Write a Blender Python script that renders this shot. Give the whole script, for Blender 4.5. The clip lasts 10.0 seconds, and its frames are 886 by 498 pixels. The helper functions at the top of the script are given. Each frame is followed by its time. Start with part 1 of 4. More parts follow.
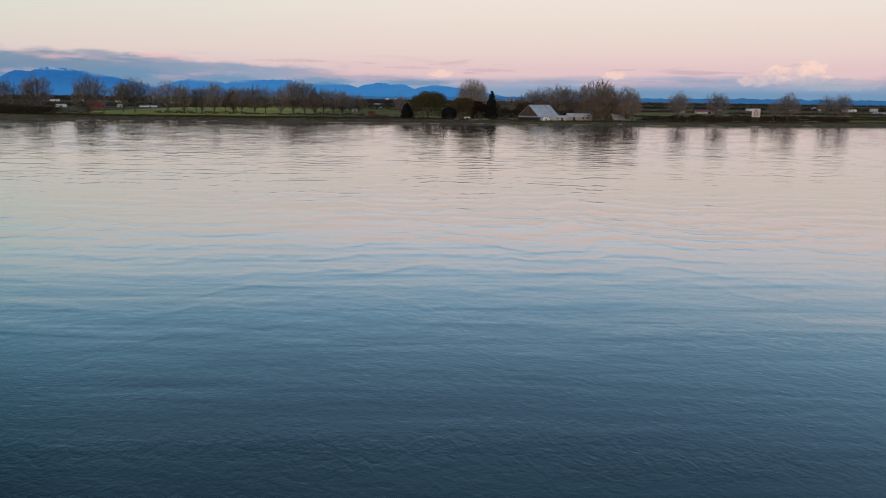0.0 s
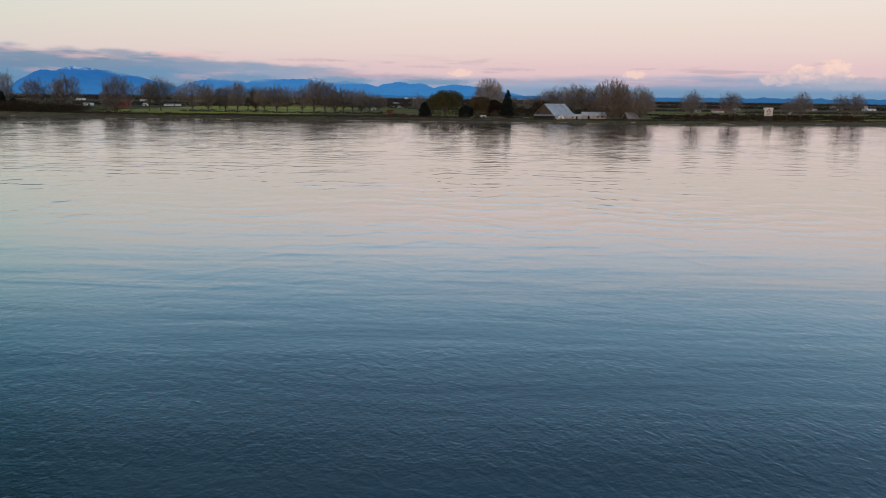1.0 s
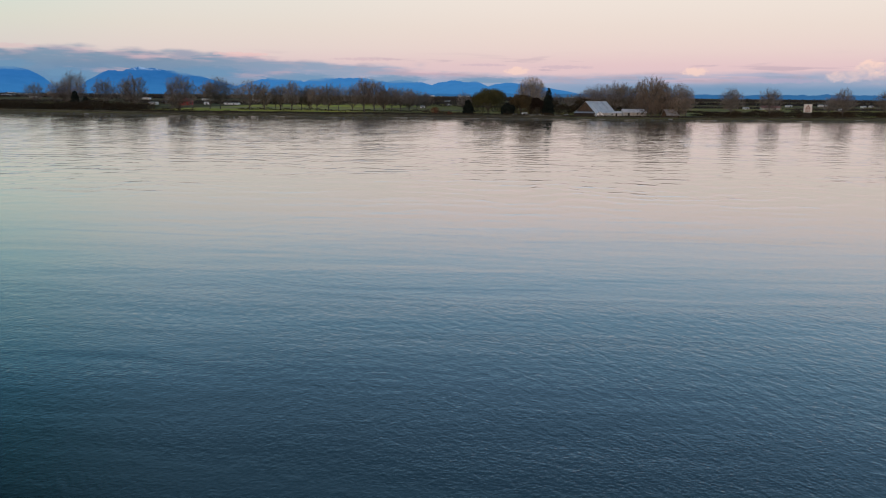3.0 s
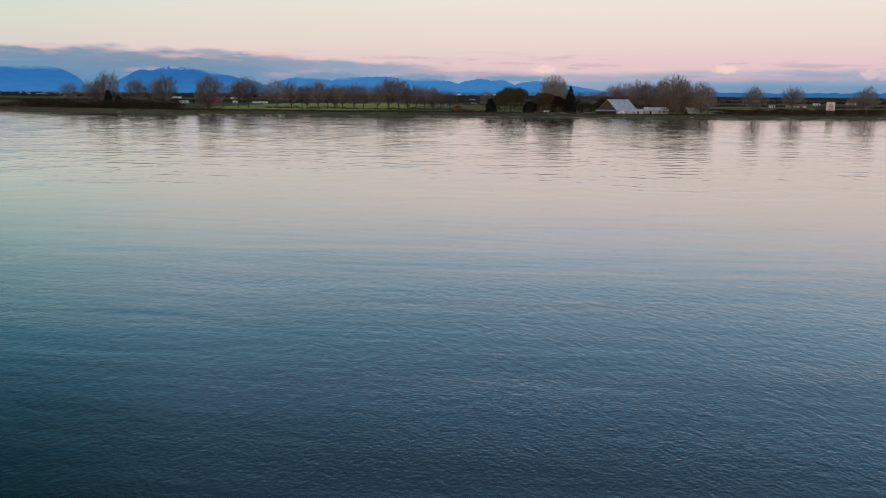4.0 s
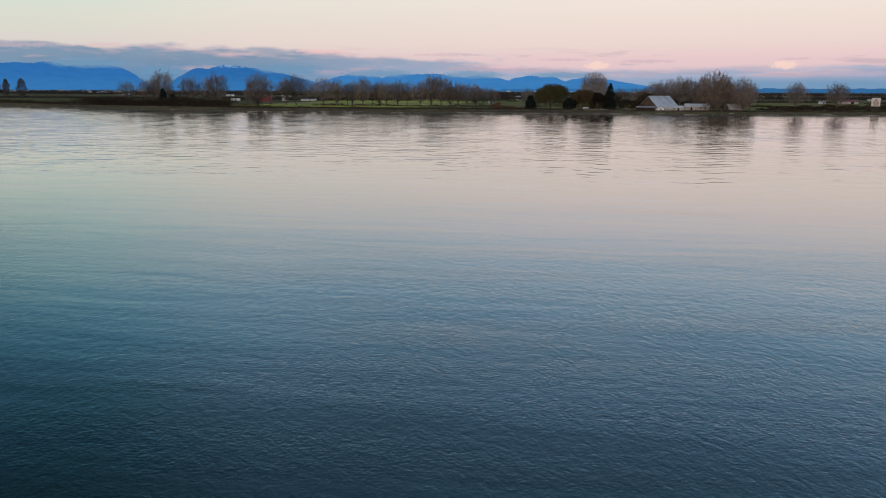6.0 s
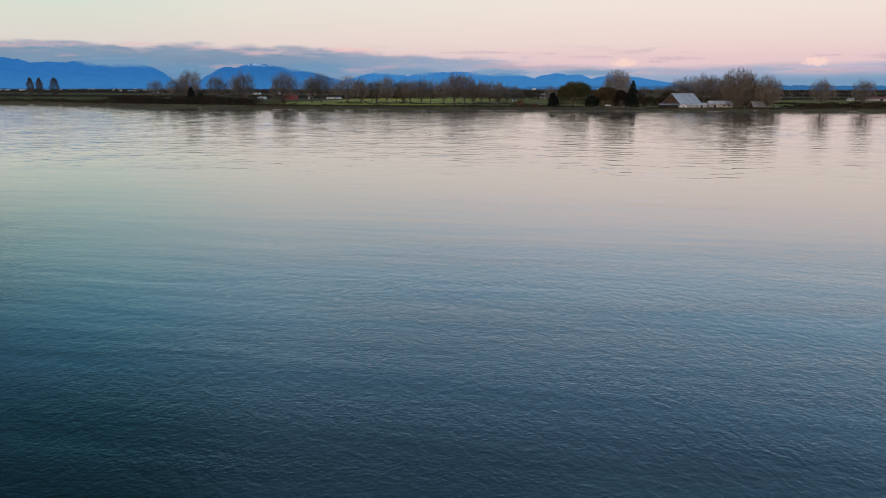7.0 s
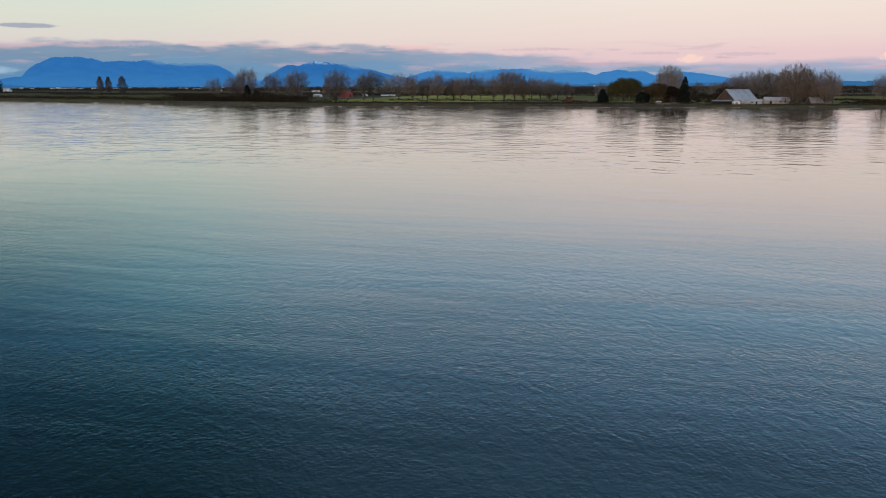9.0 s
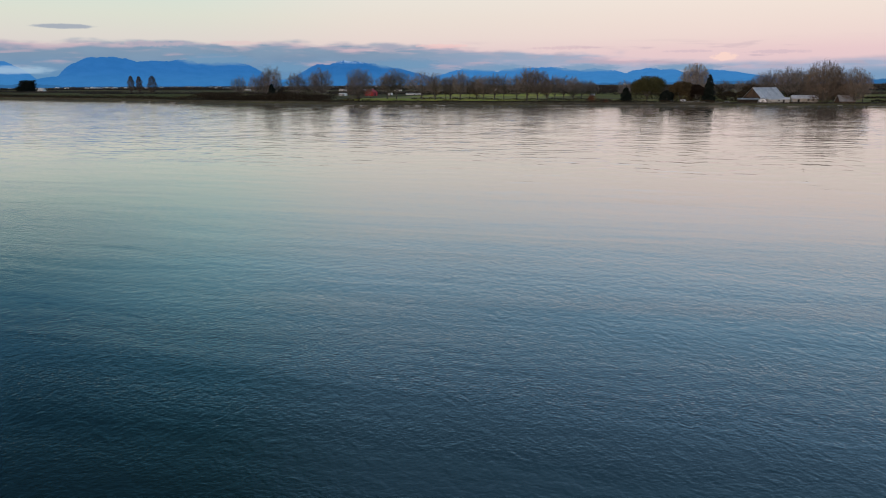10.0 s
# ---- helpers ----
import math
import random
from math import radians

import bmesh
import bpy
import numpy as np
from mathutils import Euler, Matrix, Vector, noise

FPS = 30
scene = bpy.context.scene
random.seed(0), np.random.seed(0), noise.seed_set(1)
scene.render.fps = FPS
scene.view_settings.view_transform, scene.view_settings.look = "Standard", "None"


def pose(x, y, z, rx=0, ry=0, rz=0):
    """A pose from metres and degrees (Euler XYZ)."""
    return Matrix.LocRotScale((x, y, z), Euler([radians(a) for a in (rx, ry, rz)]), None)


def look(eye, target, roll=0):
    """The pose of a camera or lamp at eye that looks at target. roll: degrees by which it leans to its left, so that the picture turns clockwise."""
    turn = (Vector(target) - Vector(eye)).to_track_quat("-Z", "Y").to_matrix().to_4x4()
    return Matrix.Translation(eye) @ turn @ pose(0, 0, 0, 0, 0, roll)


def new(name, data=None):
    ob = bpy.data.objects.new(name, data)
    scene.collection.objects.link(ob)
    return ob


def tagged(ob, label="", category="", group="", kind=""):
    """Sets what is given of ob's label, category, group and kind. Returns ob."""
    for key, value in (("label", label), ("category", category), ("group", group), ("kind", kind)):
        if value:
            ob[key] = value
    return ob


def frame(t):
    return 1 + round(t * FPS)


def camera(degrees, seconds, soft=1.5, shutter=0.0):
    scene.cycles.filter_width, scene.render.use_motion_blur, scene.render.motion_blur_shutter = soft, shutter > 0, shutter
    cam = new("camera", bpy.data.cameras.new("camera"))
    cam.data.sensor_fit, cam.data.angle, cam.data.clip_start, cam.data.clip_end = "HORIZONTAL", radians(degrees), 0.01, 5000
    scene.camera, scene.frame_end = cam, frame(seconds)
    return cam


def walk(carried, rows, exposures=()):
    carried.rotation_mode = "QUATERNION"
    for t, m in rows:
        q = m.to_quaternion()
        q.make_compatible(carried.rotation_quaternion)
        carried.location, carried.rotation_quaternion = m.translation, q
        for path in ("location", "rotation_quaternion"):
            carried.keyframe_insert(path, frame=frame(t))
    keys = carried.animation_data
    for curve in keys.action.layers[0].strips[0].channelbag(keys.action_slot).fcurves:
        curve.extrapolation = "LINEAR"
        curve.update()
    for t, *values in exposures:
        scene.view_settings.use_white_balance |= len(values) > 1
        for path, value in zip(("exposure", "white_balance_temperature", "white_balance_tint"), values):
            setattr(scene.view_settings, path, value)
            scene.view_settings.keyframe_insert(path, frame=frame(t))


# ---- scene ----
cam = camera(58.5, 10.0, soft=1.15)

# seconds, east, north, up, heading (left positive), tilt, lean to the left
PATH = [
    (0.0, -2.76, 45.14, 15.64, -0.396, -10.906, 0.712),
    (0.5, -2.24, 39.09, 15.54, 0.252, -10.944, 0.746),
    (1.0, -1.31, 33.20, 15.47, 0.971, -10.976, 0.728),
    (1.5, 0.51, 27.62, 15.44, 1.875, -11.008, 0.682),
    (2.0, 3.06, 22.29, 15.44, 2.910, -11.053, 0.618),
    (2.5, 5.66, 17.13, 15.46, 3.972, -11.093, 0.557),
    (4.0, 11.23, 4.05, 15.48, 6.920, -11.254, 0.413),
    (4.5, 13.51, 1.53, 15.57, 7.902, -11.327, 0.386),
    (5.0, 15.86, -0.56, 15.64, 8.805, -11.386, 0.340),
    (5.5, 17.94, -2.77, 15.67, 9.702, -11.423, 0.270),
    (7.0, 22.81, -9.29, 15.67, 12.473, -11.629, 0.037),
    (7.5, 24.73, -10.36, 15.63, 13.559, -11.694, -0.024),
    (8.0, 27.03, -10.47, 15.59, 14.668, -11.763, -0.076),
    (8.5, 29.50, -9.77, 15.50, 15.769, -11.787, -0.116),
    (9.0, 32.02, -8.45, 15.40, 16.882, -11.815, -0.173),
    (9.5, 34.55, -6.74, 15.33, 17.955, -11.864, -0.248),
    (10.0, 37.07, -4.87, 15.29, 19.037, -11.888, -0.312),
]


def heading(x, y, z, yaw, tilt, lean):
    a, b = radians(yaw), radians(tilt)
    eye = Vector((x, y, z))
    way = Vector((-math.sin(a) * math.cos(b), math.cos(a) * math.cos(b), math.sin(b)))
    return look(eye, eye + way * 100, lean)


walk(cam, [(t, heading(*p)) for t, *p in PATH], ((0.0, 0.02), (4.5, 0.06), (10.0, 0.11)))

# ---------------------------------------------------------------- sky and light
world = bpy.data.worlds.new("dusk_sky")
scene.world = world
world.use_nodes = True
wt = world.node_tree
wt.nodes.clear()


class Net:
    """Short hand for building node trees."""

    def __init__(self, tree):
        self.t = tree

    def node(self, kind, **kw):
        n = self.t.nodes.new(kind)
        for k, v in kw.items():
            if k == "data_type":
                n.data_type = v
            elif k == "operation":
                n.operation = v
            elif k == "blend_type":
                n.blend_type = v
            elif k == "interpolation_type":
                n.interpolation_type = v
        return n

    def put(self, sock, v):
        if isinstance(v, bpy.types.NodeSocket):
            self.t.links.new(v, sock)
        elif v is not None:
            sock.default_value = v

    def m(self, op, a, b=None, c=None):
        n = self.node("ShaderNodeMath", operation=op)
        for s, v in zip(n.inputs, (a, b, c)):
            self.put(s, v)
        return n.outputs[0]

    def step(self, v, lo, hi, a=0.0, b=1.0):
        n = self.node("ShaderNodeMapRange", interpolation_type="SMOOTHSTEP")
        for s, x in zip(n.inputs, (v, lo, hi, a, b)):
            self.put(s, x)
        return n.outputs[0]

    def mix(self, f, a, b, blend="MIX"):
        n = self.node("ShaderNodeMix", data_type="RGBA", blend_type=blend)
        n.clamp_factor = True
        self.put(n.inputs[0], f)
        for s, v in ((n.inputs[6], a), (n.inputs[7], b)):
            self.put(s, v if isinstance(v, bpy.types.NodeSocket) else (*v, 1.0))
        return n.outputs[2]

    def noise(self, vec, scale, detail=3.0, rough=0.5, dist=0.0):
        n = self.node("ShaderNodeTexNoise")
        self.put(n.inputs["Vector"], vec)
        n.inputs["Scale"].default_value = scale
        n.inputs["Detail"].default_value = detail
        n.inputs["Roughness"].default_value = rough
        n.inputs["Distortion"].default_value = dist
        return n.outputs[0]

    def vec(self, x, y, z=0.0):
        n = self.node("ShaderNodeCombineXYZ")
        for s, v in zip(n.inputs, (x, y, z)):
            self.put(s, v)
        return n.outputs[0]

    def split(self, v):
        n = self.node("ShaderNodeSeparateXYZ")
        self.put(n.inputs[0], v)
        return n.outputs

    def ramp(self, f, stops):
        n = self.node("ShaderNodeValToRGB")
        e = n.color_ramp.elements
        while len(e) < len(stops):
            e.new(0.5)
        for el, (p, c) in zip(e, stops):
            el.position, el.color = p, (*c, 1.0)
        self.put(n.inputs[0], f)
        return n.outputs[0]


w = Net(wt)
sx, sy, sz = w.split(w.node("ShaderNodeTexCoord").outputs["Generated"])
AZ = w.m("MULTIPLY", w.m("ARCTAN2", w.m("MULTIPLY", sx, -1.0), sy), 57.2958)
EL = w.m("MULTIPLY", w.m("ARCSINE", sz), 57.2958)
height01 = w.m("SQRT", w.m("DIVIDE", w.m("MAXIMUM", EL, 0.0), 90.0))
# stops above 7 degrees lie out of view, brightened or dimmed for the water
south = w.ramp(height01, [
    (0.00, (0.60, 0.47, 0.54)), (0.149, (0.68, 0.525, 0.56)), (0.182, (0.71, 0.595, 0.59)),
    (0.224, (0.725, 0.630, 0.606)), (0.277, (0.765, 0.690, 0.655)), (0.297, (0.93, 0.745, 0.725)), (0.322, (1.02, 0.85, 0.84)),
    (0.350, (0.92, 1.01, 1.12)), (0.408, (0.42, 0.82, 1.17)), (0.471, (0.290, 0.54, 0.82)),
    (0.558, (0.155, 0.34, 0.57)), (0.707, (0.065, 0.18, 0.32)), (1.0, (0.04, 0.14, 0.32))])
north = w.ramp(height01, [
    (0.00, (0.53, 0.50, 0.56)), (0.149, (0.59, 0.54, 0.56)), (0.182, (0.61, 0.59, 0.575)),
    (0.224, (0.60, 0.635, 0.575)), (0.273, (0.55, 0.66, 0.62)), (0.322, (0.57, 0.80, 0.77)),
    (0.350, (0.42, 0.78, 0.88)), (0.408, (0.14, 0.46, 0.70)), (0.471, (0.055, 0.22, 0.34)),
    (0.558, (0.012, 0.062, 0.095)), (0.707, (0.007, 0.035, 0.052)), (1.0, (0.03, 0.10, 0.20))])
clear = w.mix(w.m("ADD", w.step(AZ, -2.0, 26.0, 0.0, 0.36), w.step(AZ, 22.0, 38.0, 0.0, 0.64)), south, north)
# unseen northern sky above 7 degrees is dimmed to darken the near water
clear = w.mix(w.m("MULTIPLY", w.step(AZ, 33.0, 50.0), w.step(EL, 7.0, 11.0)), clear, w.mix(1.0, clear, (0.24, 0.38, 0.46), "MULTIPLY"))
# the afterglow behind the camera
back = w.m("MULTIPLY", w.step(sy, 0.1, -1.0), w.m("POWER", 2.718, w.m("MULTIPLY", EL, -0.08)))
clear = w.mix(back, clear, (1.10, 0.72, 0.46))
# the eastern sky is pinker towards the south
clear = w.mix(w.m("MULTIPLY", w.step(AZ, 12.0, -14.0), w.step(EL, 4.5, 1.5, 0.0, 0.24)), clear, (0.71, 0.52, 0.57))

streak = w.noise(w.vec(w.m("MULTIPLY", AZ, 0.20), w.m("MULTIPLY", EL, 1.9), 3.1), 1.0, 3.5, 0.5, 0.3)
puffy = w.noise(w.vec(w.m("MULTIPLY", AZ, 0.32), w.m("MULTIPLY", EL, 1.3), 7.7), 1.0, 3.5, 0.5)
wide = w.noise(w.vec(w.m("MULTIPLY", AZ, 0.10), w.m("MULTIPLY", EL, 0.5), 1.4), 1.0, 2.0)
deck_top = w.m("ADD", w.step(AZ, -2.0, 29.0, 1.50, 2.85), w.m("MULTIPLY", w.m("SUBTRACT", puffy, 0.5), w.step(AZ, -4.0, 14.0, 0.35, 1.35)))
deck_top = w.m("ADD", deck_top, w.m("MULTIPLY", w.m("SUBTRACT", wide, 0.5), 1.0))
over = w.m("SUBTRACT", deck_top, EL)
deck = w.step(over, -0.12, 0.34, 0.0, 0.97)
slate = w.mix(w.step(EL, 0.6, 2.2), (0.080, 0.235, 0.420), (0.125, 0.245, 0.385))
slate = w.mix(w.step(AZ, 26.0, 7.0), slate, (0.300, 0.380, 0.530))
tint = w.m("MULTIPLY", w.step(streak, 0.43, 0.60), w.step(over, 0.75, 0.10))
deck_colour = w.mix(w.m("MULTIPLY", tint, 0.85), slate, (0.64, 0.45, 0.51))
billow = w.noise(w.vec(w.m("MULTIPLY", AZ, 0.42), w.m("MULTIPLY", EL, 2.4), 2.2), 1.0, 3.0, 0.5, 0.5)
deck_colour = w.mix(w.m("MULTIPLY", w.step(billow, 0.46, 0.62, 0.0, 0.75), w.step(over, 0.95, 0.25)), deck_colour, (0.42, 0.37, 0.46))
deck_colour = w.mix(w.step(puffy, 0.38, 0.66, 0.0, 0.35), deck_colour, (0.16, 0.30, 0.45))
sky = w.mix(deck, clear, deck_colour)
# thin lavender bars above the deck
bars = w.m("MULTIPLY", w.step(streak, 0.57, 0.68), w.m("MULTIPLY", w.step(EL, 0.7, 1.2), w.step(EL, 3.0, 2.0)))
sky = w.mix(w.m("MULTIPLY", bars, 0.6), sky, (0.43, 0.36, 0.45))
# clear blue strip under the clouds towards the south
low = w.m("MULTIPLY", w.step(AZ, 6.0, -12.0), w.step(EL, 0.95, 0.35))
sky = w.mix(w.m("MULTIPLY", low, 0.75), sky, (0.110, 0.270, 0.450))


def lump(a0, e0, wa, we, sharp=0.25, ragged=2.4):
    u = w.m("DIVIDE", w.m("SUBTRACT", AZ, a0), wa)
    v = w.m("DIVIDE", w.m("SUBTRACT", EL, e0), we)
    r = w.m("ADD", w.m("MULTIPLY", u, u), w.m("MULTIPLY", v, v))
    fine = w.noise(w.vec(w.m("MULTIPLY", AZ, 2.2), w.m("MULTIPLY", EL, 3.2), a0), 1.0, 4.0, 0.6)
    r = w.m("ADD", r, w.m("MULTIPLY", w.m("SUBTRACT", fine, 0.5), ragged))
    return w.step(r, 1.0, 1.0 - sharp * 3.0)


def heap(lumps):
    f = lumps[0]
    for g in lumps[1:]:
        f = w.m("MAXIMUM", f, g)
    return f


sky = w.mix(w.m("MULTIPLY", lump(-0.1, 1.60, 0.95, 0.33), 0.75), sky, (0.86, 0.63, 0.56))
sky = w.mix(w.m("MULTIPLY", lump(-12.2, 1.58, 0.95, 0.33), 0.75), sky, (0.86, 0.63, 0.56))
tower = heap([lump(-21.6, 1.25, 1.7, 0.42), lump(-22.7, 1.72, 0.95, 0.66), lump(-24.7, 1.92, 1.15, 0.74), lump(-24.0, 1.4, 2.4, 0.45)])
knob = w.noise(w.vec(w.m("MULTIPLY", AZ, 1.6), w.m("MULTIPLY", EL, 2.2), 5.5), 1.0, 3.0, 0.5, 0.4)
tower_colour = w.mix(w.step(w.m("MULTIPLY_ADD", knob, 2.2, EL), 2.0, 3.3), (0.48, 0.46, 0.55), (0.86, 0.63, 0.57))
sky = w.mix(w.m("MULTIPLY", tower, 0.9), sky, tower_colour)
sky = w.mix(w.m("MULTIPLY", lump(-26.0, 1.05, 3.4, 0.5), 0.6), sky, (0.36, 0.42, 0.52))
for a0, e0, wa, we, share, tone in (
        (-3.3, 1.86, 2.3, 0.15, 0.55, (0.50, 0.41, 0.50)), (2.3, 1.98, 2.0, 0.11, 0.5, (0.50, 0.41, 0.50)),
        (-16.0, 1.36, 3.2, 0.10, 0.55, (0.40, 0.42, 0.56)), (-17.3, 0.98, 3.0, 0.20, 0.55, (0.42, 0.38, 0.53)),
        (-9.5, 1.32, 3.5, 0.09, 0.5, (0.40, 0.43, 0.57)), (10.5, 2.3, 2.6, 0.13, 0.5, (0.52, 0.40, 0.48)),
        (19.0, 2.5, 2.2, 0.17, 0.6, (0.74, 0.48, 0.50)), (38.5, 2.62, 2.6, 0.22, 0.55, (0.50, 0.40, 0.48)), (33.0, 2.7, 1.8, 0.18, 0.5, (0.62, 0.46, 0.50))):
    sky = w.mix(w.m("MULTIPLY", lump(a0, e0, wa, we), share), sky, tone)
sky = w.mix(w.m("MULTIPLY", lump(43.8, 3.62, 2.05, 0.18, 0.2, 0.9), 0.9), sky, (0.27, 0.33, 0.43))

nishita = w.node("ShaderNodeTexSky")
nishita.sky_type = "NISHITA"
nishita.sun_disc = False
nishita.sun_elevation = radians(1.0)
nishita.sun_rotation = radians(200.0)
sky = w.mix(1.0, sky, w.mix(1.0, nishita.outputs[0], (0.05, 0.05, 0.05), "MULTIPLY"), "ADD")
bg = w.node("ShaderNodeBackground")
w.put(bg.inputs[0], sky)
bg.inputs[1].default_value = 1.0
w.t.links.new(bg.outputs[0], w.node("ShaderNodeOutputWorld").inputs[0])

sun = new("sun", bpy.data.lights.new("sun", "SUN"))
sun.data.energy, sun.data.angle, sun.data.color = 1.1, radians(40), (1.0, 0.78, 0.64)
sun.matrix_world = look((0, 0, 300), (110, 300, 245))


# ---------------------------------------------------------------- materials
def surface(name, dark, light, scale=1.0, rough=0.85, metal=0.0, bump=0.0, fine=6.0, stretch=(1, 1, 1), each=0.0):
    """A surface with variation at two scales; each: how far single pieces differ."""
    mt = bpy.data.materials.new(name)
    mt.use_nodes = True
    n = Net(mt.node_tree)
    b = mt.node_tree.nodes["Principled BSDF"]
    p = n.node("ShaderNodeTexCoord").outputs["Object"]
    mp = n.node("ShaderNodeMapping")
    n.put(mp.inputs["Vector"], p)
    mp.inputs["Scale"].default_value = stretch
    big = n.noise(mp.outputs[0], scale, 3.0)
    small = n.noise(mp.outputs[0], scale * fine, 4.0, 0.6)
    f = n.m("ADD", n.m("MULTIPLY", big, 0.55), n.m("MULTIPLY", small, 0.45))
    f = n.step(f, 0.3, 0.7)
    if each:
        r = n.node("ShaderNodeObjectInfo").outputs["Random"]
        f = n.m("ADD", f, n.m("MULTIPLY", n.m("SUBTRACT", r, 0.5), each))
    n.put(b.inputs["Base Color"], n.mix(f, dark, light))
    n.put(b.inputs["Roughness"], n.step(small, 0.2, 0.8, max(rough - 0.1, 0.05), min(rough + 0.1, 1.0)))
    b.inputs["Metallic"].default_value = metal
    if bump:
        bn = n.node("ShaderNodeBump")
        bn.inputs["Strength"].default_value = 1.0
        bn.inputs["Distance"].default_value = bump
        n.put(bn.inputs["Height"], small)
        n.put(b.inputs["Normal"], bn.outputs[0])
    return mt


def leaves(name, dark, light):
    """Foliage and twigs: every small piece a little different."""
    mt = bpy.data.materials.new(name)
    mt.use_nodes = True
    n = Net(mt.node_tree)
    b = mt.node_tree.nodes["Principled BSDF"]
    g = n.node("ShaderNodeNewGeometry").outputs["Random Per Island"]
    big = n.noise(n.node("ShaderNodeTexCoord").outputs["Object"], 0.35, 2.0)
    f = n.m("ADD", n.m("MULTIPLY", g, 0.5), n.m("MULTIPLY", n.step(big, 0.3, 0.7), 0.5))
    r = n.node("ShaderNodeObjectInfo").outputs["Random"]
    f = n.m("ADD", f, n.m("MULTIPLY", n.m("SUBTRACT", r, 0.5), 0.5))
    n.put(b.inputs["Base Color"], n.mix(f, dark, light))
    b.inputs["Roughness"].default_value = 0.9
    b.inputs["Specular IOR Level"].default_value = 0.08
    return mt


BARK = surface("bark", (0.072, 0.059, 0.051), (0.17, 0.146, 0.126), 2.0, 0.9, bump=0.03, stretch=(1, 1, 0.3))
TWIG_GREY = leaves("grey_twigs", (0.150, 0.128, 0.112), (0.30, 0.264, 0.240))
TWIG_RED = leaves("russet_twigs", (0.165, 0.132, 0.108), (0.305, 0.254, 0.212))
TWIG_PALE = leaves("pale_twigs", (0.22, 0.18, 0.135), (0.40, 0.33, 0.26))
LEAF_OLIVE = leaves("olive_foliage", (0.042, 0.044, 0.018), (0.120, 0.112, 0.048))
LEAF_BROWN = leaves("withered_foliage", (0.056, 0.044, 0.024), (0.135, 0.102, 0.054))
DULL_ROOF = surface("dull_red_roof", (0.16, 0.07, 0.07), (0.27, 0.13, 0.13), 0.5, 0.8)
LEAF_DARK = leaves("dark_maroon_foliage", (0.016, 0.012, 0.010), (0.046, 0.032, 0.025))
NEEDLES = leaves("dark_needles", (0.008, 0.012, 0.011), (0.026, 0.034, 0.028))
BRAMBLE = leaves("bramble", (0.034, 0.026, 0.017), (0.078, 0.058, 0.037))
RUST_SHRUB = leaves("rust_shrub", (0.11, 0.040, 0.020), (0.24, 0.090, 0.045))
# base colour lifted to stand in for haze over the plain
FARWOOD = leaves("far_wood", (0.040, 0.036, 0.034), (0.080, 0.068, 0.058))
ROOF_METAL = surface("galvanised_roof", (0.46, 0.49, 0.52), (0.72, 0.74, 0.76), 0.35, 0.5, 0.1, 0.01, 5.0, (1, 1, 0.4), 0.5)
ROOF_GREY = surface("grey_roofing", (0.20, 0.21, 0.23), (0.38, 0.39, 0.41), 0.5, 0.7, bump=0.01, each=0.4)
OLD_WOOD = surface("weathered_boards", (0.060, 0.042, 0.032), (0.15, 0.108, 0.082), 1.5, 0.9, bump=0.01, stretch=(3, 3, 0.3), each=0.6)
PALE_WALL = surface("pale_wall", (0.36, 0.355, 0.34), (0.56, 0.55, 0.53), 0.6, 0.7, each=0.3)
WHITE_WALL = surface("white_wall", (0.66, 0.66, 0.65), (0.84, 0.84, 0.82), 0.6, 0.6, each=0.2)
TAN_WALL = surface("tan_wall", (0.24, 0.225, 0.20), (0.38, 0.36, 0.33), 0.6, 0.8, each=0.3)
RED_PAINT = surface("red_barn_paint", (0.34, 0.014, 0.022), (0.50, 0.035, 0.042), 0.8, 0.7, stretch=(2, 2, 0.4), each=0.3)
DARK_GAP = surface("dark_opening", (0.010, 0.010, 0.011), (0.025, 0.024, 0.024), 1.0, 0.9)
GLASS_FILM = surface("greenhouse_film", (0.70, 0.72, 0.74), (0.88, 0.89, 0.90), 0.5, 0.35)
LOG_WOOD = surface("bleached_log", (0.30, 0.26, 0.22), (0.60, 0.55, 0.49), 1.2, 0.85, bump=0.02, stretch=(0.2, 2, 2), each=0.8)
POST_WOOD = surface("dark_post", (0.03, 0.026, 0.022), (0.08, 0.068, 0.055), 2.0, 0.9)
SIGN_WHITE = surface("sign_white", (0.55, 0.53, 0.49), (0.70, 0.68, 0.64), 0.7, 0.6)
SIGN_BROWN = surface("sign_brown", (0.20, 0.10, 0.075), (0.30, 0.16, 0.12), 1.0, 0.6)
STONE = surface("shore_stone", (0.09, 0.085, 0.08), (0.24, 0.225, 0.21), 1.5, 0.9, bump=0.03, each=0.8)


